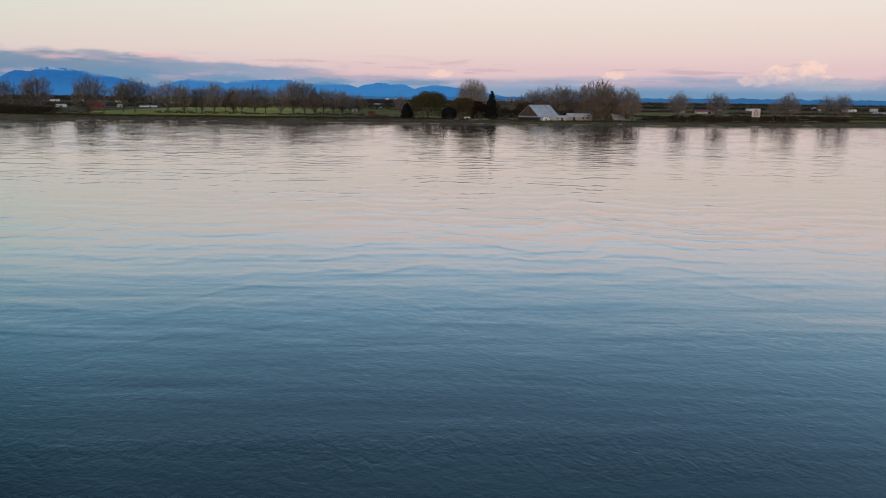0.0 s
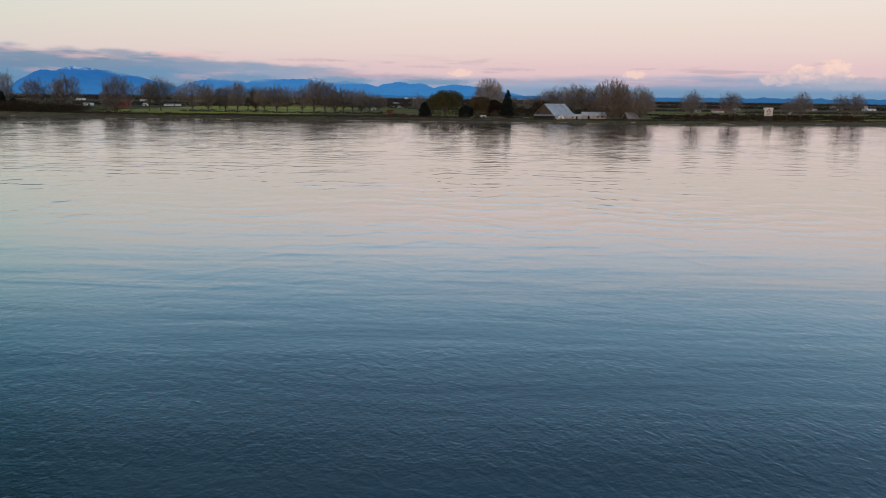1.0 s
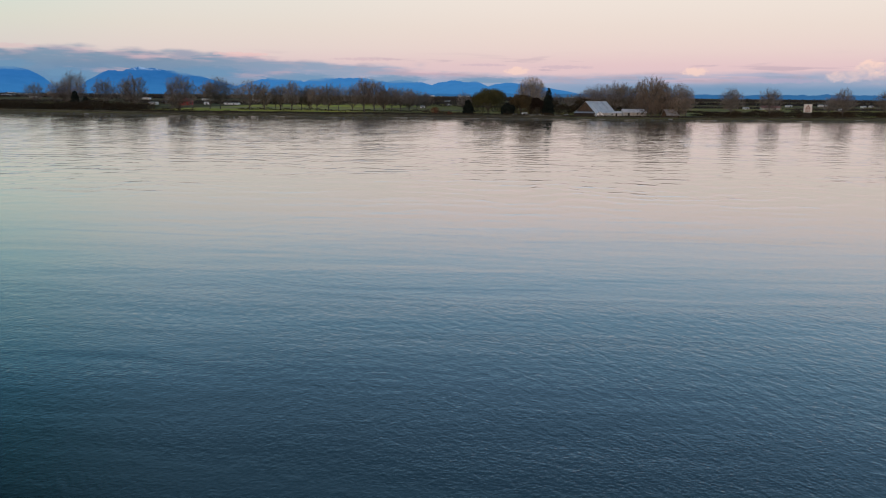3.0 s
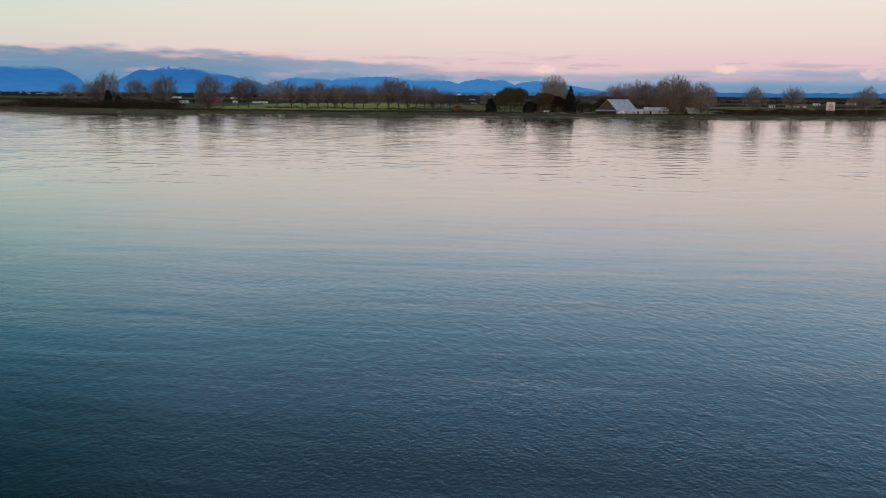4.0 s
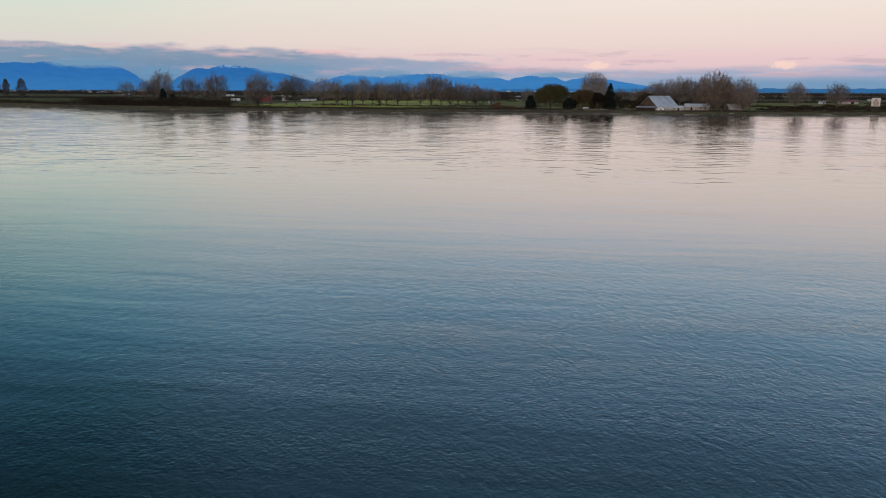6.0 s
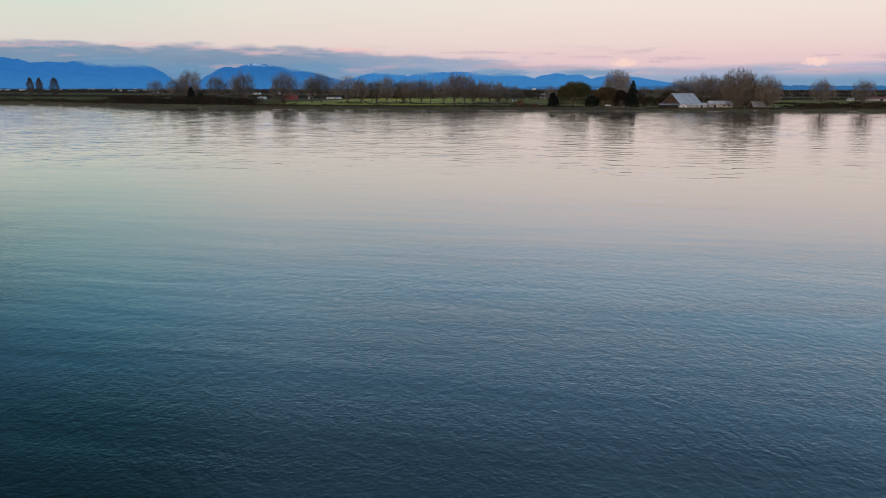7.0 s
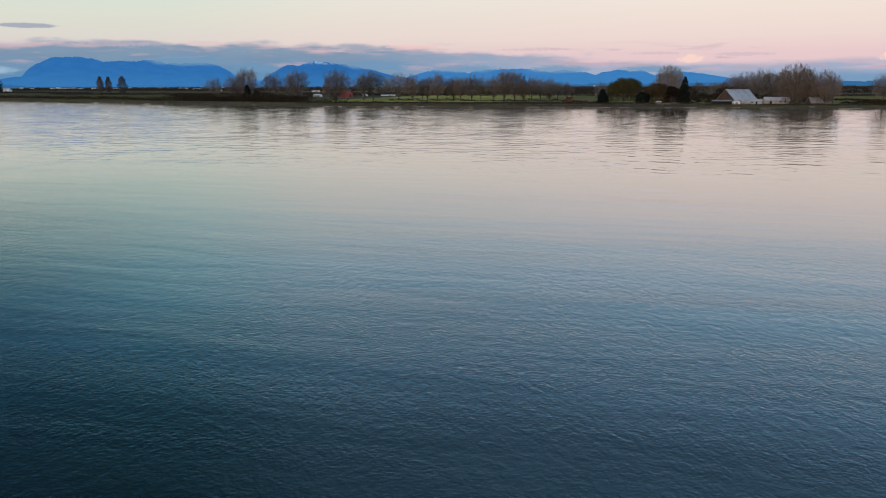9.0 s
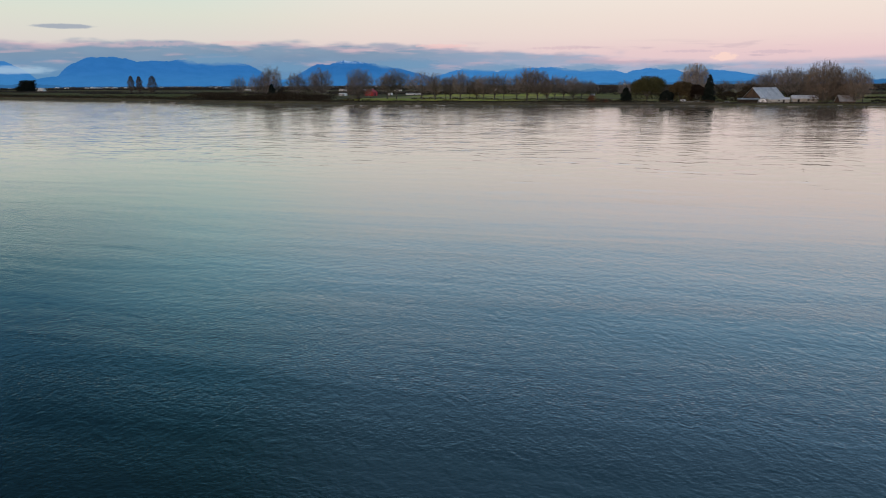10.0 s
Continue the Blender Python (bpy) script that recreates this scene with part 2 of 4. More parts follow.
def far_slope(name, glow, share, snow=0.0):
    """Distant slope; emission stands in for the many kilometres of blue air."""
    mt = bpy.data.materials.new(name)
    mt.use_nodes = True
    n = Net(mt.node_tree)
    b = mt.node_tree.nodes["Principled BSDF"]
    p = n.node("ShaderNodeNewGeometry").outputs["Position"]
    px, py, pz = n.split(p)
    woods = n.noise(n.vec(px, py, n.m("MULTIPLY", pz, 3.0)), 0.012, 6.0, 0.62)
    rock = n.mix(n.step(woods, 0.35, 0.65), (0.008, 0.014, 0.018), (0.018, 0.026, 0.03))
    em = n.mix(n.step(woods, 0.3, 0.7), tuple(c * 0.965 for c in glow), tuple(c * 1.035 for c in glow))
    # painted haze gets paler towards the foot
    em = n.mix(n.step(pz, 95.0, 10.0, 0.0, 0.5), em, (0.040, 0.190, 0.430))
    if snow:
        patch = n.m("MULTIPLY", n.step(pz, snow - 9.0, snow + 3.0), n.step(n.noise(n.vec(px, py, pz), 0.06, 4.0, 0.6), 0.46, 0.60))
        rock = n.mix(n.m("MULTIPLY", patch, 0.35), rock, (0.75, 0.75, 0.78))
        # snow brightness is mostly emission as well
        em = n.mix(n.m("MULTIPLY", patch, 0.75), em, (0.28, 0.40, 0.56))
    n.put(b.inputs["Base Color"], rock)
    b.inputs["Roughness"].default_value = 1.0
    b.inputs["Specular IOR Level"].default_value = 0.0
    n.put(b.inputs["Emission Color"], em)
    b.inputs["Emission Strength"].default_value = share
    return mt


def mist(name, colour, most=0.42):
    """Thin fog fading out towards its own rim; its light is put in as emission."""
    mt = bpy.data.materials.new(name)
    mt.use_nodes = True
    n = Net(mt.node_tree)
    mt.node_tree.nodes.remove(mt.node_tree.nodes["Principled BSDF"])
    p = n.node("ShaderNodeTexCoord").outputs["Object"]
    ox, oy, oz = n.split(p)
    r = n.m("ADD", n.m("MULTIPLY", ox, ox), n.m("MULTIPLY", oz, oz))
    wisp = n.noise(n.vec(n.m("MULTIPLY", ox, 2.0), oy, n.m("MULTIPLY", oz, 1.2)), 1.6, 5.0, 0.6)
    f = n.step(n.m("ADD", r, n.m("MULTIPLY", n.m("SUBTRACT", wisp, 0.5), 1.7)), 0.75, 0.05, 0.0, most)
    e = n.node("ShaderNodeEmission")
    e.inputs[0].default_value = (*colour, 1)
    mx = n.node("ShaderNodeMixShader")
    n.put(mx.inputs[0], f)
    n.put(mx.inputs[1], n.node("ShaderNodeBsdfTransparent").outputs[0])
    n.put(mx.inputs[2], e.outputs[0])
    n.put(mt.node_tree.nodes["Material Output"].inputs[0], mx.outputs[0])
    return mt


# ---------------------------------------------------------------- mesh helpers
def mesh_of(name, verts, faces, material, smooth=False):
    me = bpy.data.meshes.new(name)
    me.from_pydata([tuple(v) for v in verts], [], [tuple(f) for f in faces])
    me.materials.append(material)
    if smooth:
        me.polygons.foreach_set("use_smooth", [True] * len(me.polygons))
    me.update()
    return me


def thing(name, label, category, m=Matrix(), group="", kind=""):
    ob = new(name)
    ob.empty_display_size = 0.5
    ob.matrix_world = m
    return tagged(ob, label, category, group, kind)


def part(name, bm, material, parent, label="", smooth=False):
    """Links a bmesh (or a ready mesh) as one part of a thing."""
    if isinstance(bm, bpy.types.Mesh):
        me = bm
    else:
        me = bpy.data.meshes.new(name)
        bm.to_mesh(me)
        bm.free()
        me.materials.append(material)
        if smooth:
            me.polygons.foreach_set("use_smooth", [True] * len(me.polygons))
    ob = new(name, me)
    ob.parent = parent
    if label:
        tagged(ob, label)
    return ob


def box(x0, y0, z0, x1, y1, z1, bevel=0.0, bm=None):
    own = bmesh.new() if bm is None else bm
    r = bmesh.ops.create_cube(own, size=1.0, matrix=Matrix.Translation(((x0 + x1) / 2, (y0 + y1) / 2, (z0 + z1) / 2)) @ Matrix.Diagonal((x1 - x0, y1 - y0, z1 - z0, 1)))
    if bevel:
        bmesh.ops.bevel(own, geom=list({e for v in r["verts"] for e in v.link_edges}), offset=bevel, segments=1, affect="EDGES")
    return own


def prism(points, y0, y1, bm=None):
    """A flat outline in x and z, drawn out from y0 to y1."""
    own = bmesh.new() if bm is None else bm
    a = [own.verts.new((x, y0, z)) for x, z in points]
    b = [own.verts.new((x, y1, z)) for x, z in points]
    own.faces.new(a)
    own.faces.new(b[::-1])
    for i in range(len(a)):
        j = (i + 1) % len(a)
        own.faces.new((a[j], a[i], b[i], b[j]))
    bmesh.ops.recalc_face_normals(own, faces=own.faces[:])
    return own


def sticks(segs, sides=3):
    """Tapered sticks (from, to, radius, radius) as vertices and faces."""
    verts, faces = [], []
    for a, b, r0, r1 in segs:
        d = (b - a).normalized()
        u = d.cross(Vector((0.31, 0.92, 0.23))).normalized()
        v = d.cross(u)
        k = len(verts)
        for c, r in ((a, r0), (b, r1)):
            for i in range(sides):
                t = 2 * math.pi * i / sides
                verts.append(c + u * (r * math.cos(t)) + v * (r * math.sin(t)))
        for i in range(sides):
            j = (i + 1) % sides
            faces.append((k + i, k + j, k + sides + j, k + sides + i))
    return verts, faces


def flakes(rng, centres, size, flat=0.0):
    """Small leaf clumps: one bent four-cornered flake at each centre."""
    n = len(centres)
    d = rng.normal(size=(n, 3))
    d[:, 2] = d[:, 2] * (1 - flat)
    d /= np.linalg.norm(d, axis=1)[:, None]
    e = np.cross(d, rng.normal(size=(n, 3)))
    e /= np.linalg.norm(e, axis=1)[:, None]
    s = (size * rng.uniform(0.55, 1.35, n))[:, None]
    f = np.cross(d, e) * s * 0.25
    v = np.stack([centres - d * s, centres + e * s * 0.7 + f, centres + d * s, centres - e * s * 0.7 + f], 1).reshape(-1, 3)
    i = np.arange(n)[:, None] * 4
    return v, np.concatenate([i + [0, 1, 2], i + [0, 2, 3]])


# ---------------------------------------------------------------- land and water
SHORE = [(-4300, 1500), (-1500, 960), (-800, 690), (-600, 612), (-476, 576), (-361, 532), (-202, 492),
         (-126, 490), (-65, 498), (64, 510), (135, 512), (200, 524), (304, 552), (600, 640), (1500, 900), (4300, 1500)]
SHORE_X, SHORE_Y = [p[0] for p in SHORE], [p[1] for p in SHORE]


def shore(x):
    base = float(np.interp(x, SHORE_X, SHORE_Y))
    return base + 3.0 * noise.noise((x * 0.021, 3.3, 0.0)) + 1.2 * noise.noise((x * 0.09, 8.1, 0.0))


def land_z(x, off):
    """Height of the land at that distance behind the waterline."""
    z = float(np.interp(off, [-60, -6, 0, 4, 9, 13, 18, 24, 34, 60, 4000], [-4, -0.35, 0.0, 0.5, 1.2, 1.75, 1.9, 1.6, 1.3, 1.2, 1.2]))
    if off > 5:
        z += 0.5 * math.exp(-((off - 17) / 6.0) ** 2) * float(np.interp(x, [-430, -400, 20, 45, 130, 160], [1.6, 1, 1, 0, 0, 0.6]))
    if off > 1:
        z += 0.22 * noise.noise((x * 0.05, off * 0.08, 1.0)) * min(1.0, off / 8)
    return z


def ground_at(x, y):
    return land_z(x, y - shore(x))


xs = np.concatenate([np.linspace(-4300, -800, 36)[:-1], np.arange(-800, 420, 6.0), np.linspace(420, 4300, 40)])
offs = [-60, -25, -6, -2, 0, 1.5, 3, 5, 7.5, 10, 13, 16, 19, 24, 30, 40, 60, 90, 130, 180, 250, 340, 460, 620, 850, 1150, 1550, 2100, 2700]
verts = [(x, shore(x) + o, land_z(x, o)) for x in xs for o in offs] + [(x, 4350, 1.2) for x in xs]
cols, rows_n = len(xs), len(offs)
faces = [(i * rows_n + j, (i + 1) * rows_n + j, (i + 1) * rows_n + j + 1, i * rows_n + j + 1) for i in range(cols - 1) for j in range(rows_n - 1)]
top = cols * rows_n
faces += [(i * rows_n + rows_n - 1, (i + 1) * rows_n + rows_n - 1, top + i + 1, top + i) for i in range(cols - 1)]

gm = bpy.data.materials.new("delta_farmland")
gm.use_nodes = True
g = Net(gm.node_tree)
gb = gm.node_tree.nodes["Principled BSDF"]
gp = g.node("ShaderNodeNewGeometry").outputs["Position"]
gx, gy, gz = g.split(gp)
grain = g.noise(gp, 0.9, 5.0, 0.65)
patch = g.noise(g.vec(g.m("MULTIPLY", gx, 0.006), g.m("MULTIPLY", gy, 0.02)), 1.0, 3.0)
strip = g.noise(g.vec(g.m("MULTIPLY", gx, 0.004), g.m("MULTIPLY", gy, 0.028), 5.0), 1.0, 1.0)
soil = g.mix(g.step(grain, 0.3, 0.7), (0.065, 0.050, 0.034), (0.125, 0.098, 0.066))
rough_grass = g.mix(g.step(grain, 0.3, 0.7), (0.115, 0.100, 0.038), (0.220, 0.190, 0.075))
winter_crop = g.mix(g.step(grain, 0.3, 0.7), (0.430, 0.400, 0.060), (0.570, 0.520, 0.110))
field = g.mix(g.step(strip, 0.45, 0.56), rough_grass, soil)
# the sown field behind the avenue of trees, with a ploughed end
sown = g.m("MULTIPLY", g.m("MULTIPLY", g.step(gx, -285, -262), g.step(gx, -90, -130, 0.25, 1.0)), g.m("MULTIPLY", g.step(gy, 592, 604), g.step(gy, 1100, 1000)))
sown = g.m("MULTIPLY", sown, g.step(patch, 0.30, 0.42, 0.55, 1.0))
stubble = g.mix(g.step(grain, 0.3, 0.7), (0.27, 0.20, 0.11), (0.40, 0.31, 0.18))
tan_strip = g.m("MULTIPLY", g.m("MULTIPLY", g.step(gy, 668, 684), g.step(gy, 790, 770)), g.step(strip, 0.40, 0.52, 0.25, 0.8))
sown_crop = g.mix(tan_strip, g.mix(g.step(strip, 0.48, 0.60, 0.0, 0.3), winter_crop, (0.20, 0.19, 0.05)), stubble)
field = g.mix(sown, field, sown_crop)
meadow = g.m("MULTIPLY", g.step(gx, -440, -500), g.m("MULTIPLY", g.step(gy, 640, 670), g.step(gy, 1000, 900)))
field = g.mix(g.m("MULTIPLY", meadow, 0.8), field, g.mix(g.step(grain, 0.3, 0.7), (0.095, 0.100, 0.028), (0.150, 0.150, 0.046)))
meadow2 = g.m("MULTIPLY", g.step(gx, 120, 160), g.m("MULTIPLY", g.step(gy, 580, 600), g.step(gy, 900, 760)))
field = g.mix(g.m("MULTIPLY", meadow2, g.m("MULTIPLY", g.step(patch, 0.46, 0.56, 0.0, 0.55), g.step(strip, 0.50, 0.58))), field, winter_crop)
mud = g.mix(g.step(grain, 0.3, 0.7), (0.105, 0.082, 0.046), (0.185, 0.146, 0.086))
bank = g.mix(g.step(g.noise(gp, 0.25, 4.0, 0.6), 0.4, 0.6), (0.100, 0.070, 0.038), (0.185, 0.138, 0.080))
level = g.m("ADD", gz, g.m("MULTIPLY", g.m("SUBTRACT", grain, 0.5), 0.5))
shore_mix = g.mix(g.step(level, 0.5, 0.9), mud, bank)
near_shore = g.step(gz, 1.30, 1.55)
col = g.mix(g.step(level, 0.95, 1.1), shore_mix, g.mix(near_shore, field, bank))
g.put(gb.inputs["Base Color"], col)
gb.inputs["Specular IOR Level"].default_value = 0.02
gb.inputs["Roughness"].default_value = 0.95
gbump = g.node("ShaderNodeBump")
gbump.inputs["Distance"].default_value = 0.25
g.put(gbump.inputs["Height"], grain)
g.put(gb.inputs["Normal"], gbump.outputs[0])
tagged(new("ground", mesh_of("ground", verts, faces, gm, True)), "flat winter farmland with a muddy grassed river bank", "ground", kind="structure")

wm = bpy.data.materials.new("river_water")
wm.use_nodes = True
v = Net(wm.node_tree)
vb = wm.node_tree.nodes["Principled BSDF"]
vp = v.node("ShaderNodeNewGeometry").outputs["Position"]
vx, vy, vz = v.split(vp)
# wind: a ruffled sheet near the drone, calm water with cat's paws beyond
gust = v.noise(v.vec(v.m("MULTIPLY", vx, 0.012), v.m("MULTIPLY", vy, 0.030)), 1.0, 3.0, 0.55, 0.4)
lane = v.noise(v.vec(v.m("MULTIPLY", vx, 0.022), v.m("MULTIPLY", v.m("MULTIPLY_ADD", vx, -0.06, vy), 0.13), 2.0), 1.0, 2.5, 0.5, 0.5)
edge = v.m("ADD", vy, v.m("MULTIPLY", v.m("SUBTRACT", gust, 0.5), 50.0))
edge = v.m("MULTIPLY_ADD", v.m("SUBTRACT", lane, 0.5), 75.0, edge)
ruffled = v.m("MAXIMUM", v.step(edge, 98.0, 58.0), v.step(vy, 150.0, 95.0, 0.0, 0.42))
paws = v.m("MULTIPLY", v.step(gust, 0.53, 0.64), v.step(vy, 190.0, 100.0, 0.10, 0.5))
wind = v.m("MULTIPLY", v.m("MAXIMUM", ruffled, paws), v.m("SUBTRACT", 1.0, v.m("MULTIPLY", v.step(vx, 12.0, -14.0), v.step(vy, 76.0, 42.0, 0.0, 0.45))))
swell = v.noise(v.vec(v.m("MULTIPLY", vx, 0.032), v.m("MULTIPLY", vy, 0.12)), 1.0, 2.5, 0.5, 0.5)
chop = v.noise(v.vec(v.m("MULTIPLY", v.m("ADD", vx, v.m("MULTIPLY", vy, 0.25)), 1.7), v.m("MULTIPLY", vy, 1.25)), 1.0, 3.0, 0.5, 0.6)
ripple = v.noise(v.vec(v.m("MULTIPLY", vx, 4.6), v.m("MULTIPLY", vy, 4.6)), 1.0, 3.0, 0.55, 0.3)
lines = v.noise(v.vec(v.m("MULTIPLY", vx, 0.07), v.m("MULTIPLY", vy, 0.27)), 1.0, 2.0, 0.5, 0.4)
# long low ripples running across the calm far water
bend = v.noise(v.vec(v.m("MULTIPLY", vx, 0.045), v.m("MULTIPLY", vy, 0.022)), 1.0, 4.0, 0.6)
train = v.m("SINE", v.m("ADD", v.m("MULTIPLY", vy, 0.95), v.m("MULTIPLY", bend, 34.0)))
train = v.m("POWER", v.m("MULTIPLY_ADD", train, 0.5, 0.5), 2.5)
reach = v.m("MULTIPLY", v.step(vy, 70.0, 170.0), v.step(v.noise(v.vec(v.m("MULTIPLY", vx, 0.012), v.m("MULTIPLY", vy, 0.02)), 1.0, 3.0, 0.6), 0.32, 0.58, 0.35, 1.0))
h = v.m("MULTIPLY", v.m("MULTIPLY", train, reach), 0.040)
h = v.m("MULTIPLY_ADD", lines, v.step(vy, 40.0, 160.0, 0.024, 0.046), h)
h = v.m("MULTIPLY_ADD", swell, v.step(vy, 40.0, 220.0, 0.06, 0.11), h)
h = v.m("ADD", h, v.m("MULTIPLY", chop, v.m("ADD", v.m("MULTIPLY", wind, 0.024), v.step(vy, 130.0, 330.0, 0.003, 0.011))))
h = v.m("ADD", h, v.m("MULTIPLY", ripple, v.m("ADD", v.m("MULTIPLY", v.m("MULTIPLY", wind, v.step(v.m("MULTIPLY_ADD", lane, 0.6, v.m("MULTIPLY", gust, 0.4)), 0.36, 0.64, 0.45, 1.6)), 0.014), 0.0012)))
wb = v.node("ShaderNodeBump")
wb.inputs["Strength"].default_value = 1.0
wb.inputs["Distance"].default_value = 1.0
v.put(wb.inputs["Height"], h)
# the near faces of small waves lean towards the open river, in broken lines
face = v.noise(v.vec(v.m("MULTIPLY", vx, 0.055), v.m("MULTIPLY", v.m("MULTIPLY_ADD", bend, 14.0, vy), 0.40), 6.0), 1.0, 3.0, 0.55, 0.3)
lean = v.m("MULTIPLY", v.step(face, 0.45, 0.62), v.step(vy, 140.0, 330.0, 0.0, -0.024))
leant = v.node("ShaderNodeVectorMath", operation="ADD")
v.put(leant.inputs[0], wb.outputs[0])
v.put(leant.inputs[1], v.vec(0.0, lean, 0.0))
facets = v.node("ShaderNodeVectorMath", operation="NORMALIZE")
v.put(facets.inputs[0], leant.outputs[0])
v.put(vb.inputs["Normal"], facets.outputs[0])
silt = v.mix(v.step(gust, 0.35, 0.65), (0.004, 0.020, 0.022), (0.005, 0.023, 0.030))
v.put(vb.inputs["Base Color"], silt)
v.put(vb.inputs["Roughness"], v.m("ADD", v.m("MULTIPLY", wind, 0.03), v.step(vy, 120.0, 380.0, 0.026, 0.014)))
vb.inputs["IOR"].default_value = 1.48
# coat added to strengthen the calm water's reflection, no real film
v.put(vb.inputs["Coat Weight"], v.step(vy, 60.0, 140.0, 0.0, 0.40))
vb.inputs["Coat IOR"].default_value = 1.45
vb.inputs["Coat Roughness"].default_value = 0.03
v.put(vb.inputs["Coat Normal"], facets.outputs[0])
wv = [(x, y, 0.0) for y in (-4300, -1000, -200, 0, 50, 100, 200, 400, 700, 1600) for x in (-4300, -1500, -500, 0, 500, 1500, 4300)]
wf = [(r * 7 + c, r * 7 + c + 1, r * 7 + c + 8, r * 7 + c + 7) for r in range(9) for c in range(6)]
tagged(new("water", mesh_of("water", wv, wf, wm)), "calm tidal river reflecting a pink dusk sky", "water", kind="structure")


# ---------------------------------------------------------------- mountains far away
def mountain(label, lobes, r, material, power=2.2, rough=0.05):
    """A range on the horizon; lobes: bearing, reach to the left and right (degrees), height (degrees)."""
    lo = min(c - b for c, a, b, h in lobes)
    hi = max(c + a for c, a, b, h in lobes)
    n = max(30, int((hi - lo) / 0.12))
    vs, fs = [], []
    prof = [(-420, 0.0), (-300, 0.22), (-200, 0.45), (-110, 0.72), (-45, 0.92), (0, 1.0), (60, 0.85), (160, 0.3), (240, 0.0)]
    for i in range(n + 1):
        az = lo + (hi - lo) * i / n
        e = 0.0
        for c, a, b, h in lobes:
            u = abs(az - c) / (a if az > c else b)
            e = max(e, h * (1 - min(1.0, u) ** power))
        e *= 1 + rough * (noise.fractal((az * 1.5, lobes[0][0], 0.0), 0.6, 2.2, 6) - 0.25 * abs(noise.noise((az * 2.3, 7.0, lobes[0][0]))))
        crest = 15 + r * math.tan(radians(e))
        for d, f in prof:
            gully = noise.fractal((az * 1.6, d * 0.012, 4.0), 0.8, 2.0, 4) * 18 * f * (1 - f) * 2
            rr = r + d + gully * 3
            vs.append((-rr * math.sin(radians(az)), rr * math.cos(radians(az)), -4 + (crest + 4) * f + gully * min(1.0, e)))
    k = len(prof)
    for i in range(n):
        for j in range(k - 1):
            fs.append((i * k + j, i * k + j + 1, (i + 1) * k + j + 1, (i + 1) * k + j))
    return tagged(new("mountain", mesh_of("mountain", vs, fs, material, True)), label, "mountain", "blue mountains on the horizon", "structure")


# blue haze over the ranges is given as slope emission
BLUE_NEAR = far_slope("haze_glow_slope", (0.022, 0.138, 0.390), 1.0)
BLUE_SNOW = far_slope("haze_glow_slope_with_snow", (0.020, 0.126, 0.360), 1.0, 117.0)
BLUE_FAR = far_slope("pale_haze_glow_slope", (0.036, 0.178, 0.450), 1.0)
BLUE_LOW = far_slope("haze_glow_low_hill", (0.016, 0.055, 0.150), 1.0)
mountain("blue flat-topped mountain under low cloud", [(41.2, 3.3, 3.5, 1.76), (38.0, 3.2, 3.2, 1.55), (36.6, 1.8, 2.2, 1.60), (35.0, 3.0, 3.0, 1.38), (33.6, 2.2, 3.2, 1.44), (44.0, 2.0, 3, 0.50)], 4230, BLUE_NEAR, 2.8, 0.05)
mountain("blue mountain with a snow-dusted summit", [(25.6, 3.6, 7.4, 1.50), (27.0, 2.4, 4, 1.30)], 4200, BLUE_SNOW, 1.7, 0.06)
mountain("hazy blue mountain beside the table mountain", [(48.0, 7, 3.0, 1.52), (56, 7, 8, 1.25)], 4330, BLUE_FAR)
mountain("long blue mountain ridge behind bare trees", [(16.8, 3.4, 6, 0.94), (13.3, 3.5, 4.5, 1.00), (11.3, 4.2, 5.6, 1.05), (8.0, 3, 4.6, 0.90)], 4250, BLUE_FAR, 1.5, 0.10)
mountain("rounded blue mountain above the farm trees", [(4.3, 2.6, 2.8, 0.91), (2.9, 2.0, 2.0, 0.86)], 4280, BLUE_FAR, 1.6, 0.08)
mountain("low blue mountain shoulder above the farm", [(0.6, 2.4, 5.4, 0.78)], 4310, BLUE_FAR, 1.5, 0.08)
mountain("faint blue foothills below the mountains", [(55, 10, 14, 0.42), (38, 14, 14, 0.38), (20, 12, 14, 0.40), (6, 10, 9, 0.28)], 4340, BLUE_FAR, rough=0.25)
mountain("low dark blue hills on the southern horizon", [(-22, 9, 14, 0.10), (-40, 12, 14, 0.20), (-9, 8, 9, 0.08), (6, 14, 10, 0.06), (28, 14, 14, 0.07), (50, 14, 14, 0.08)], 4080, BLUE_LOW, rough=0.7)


FOG = mist("self_lit_valley_fog", (0.40, 0.55, 0.68))


def fog_bank(az, el, wide, high, r=3760, material=FOG, label="pale blue fog bank lying before the mountain foot"):
    """A low bank of valley fog before the mountain foot: a self-lit shell."""
    bm = bmesh.new()
    bmesh.ops.create_uvsphere(bm, u_segments=24, v_segments=12, radius=1.0)
    ob = new("fog_bank", bpy.data.meshes.new("fog_bank"))
    bm.to_mesh(ob.data)
    bm.free()
    ob.data.materials.append(material)
    z = 15 + r * math.tan(radians(el))
    ob.matrix_world = pose(-r * math.sin(radians(az)), r * math.cos(radians(az)), z, 0, 0, az) @ Matrix.Diagonal((r * math.tan(radians(wide)), 40, r * math.tan(radians(high)), 1))
    tagged(ob, label, "cloud", "fog banks", "structure")


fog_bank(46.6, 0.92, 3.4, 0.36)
# veils with their own glow soften the mountain crests
VEIL = mist("self_lit_cloud_veil", (0.150, 0.290, 0.450), 0.5)
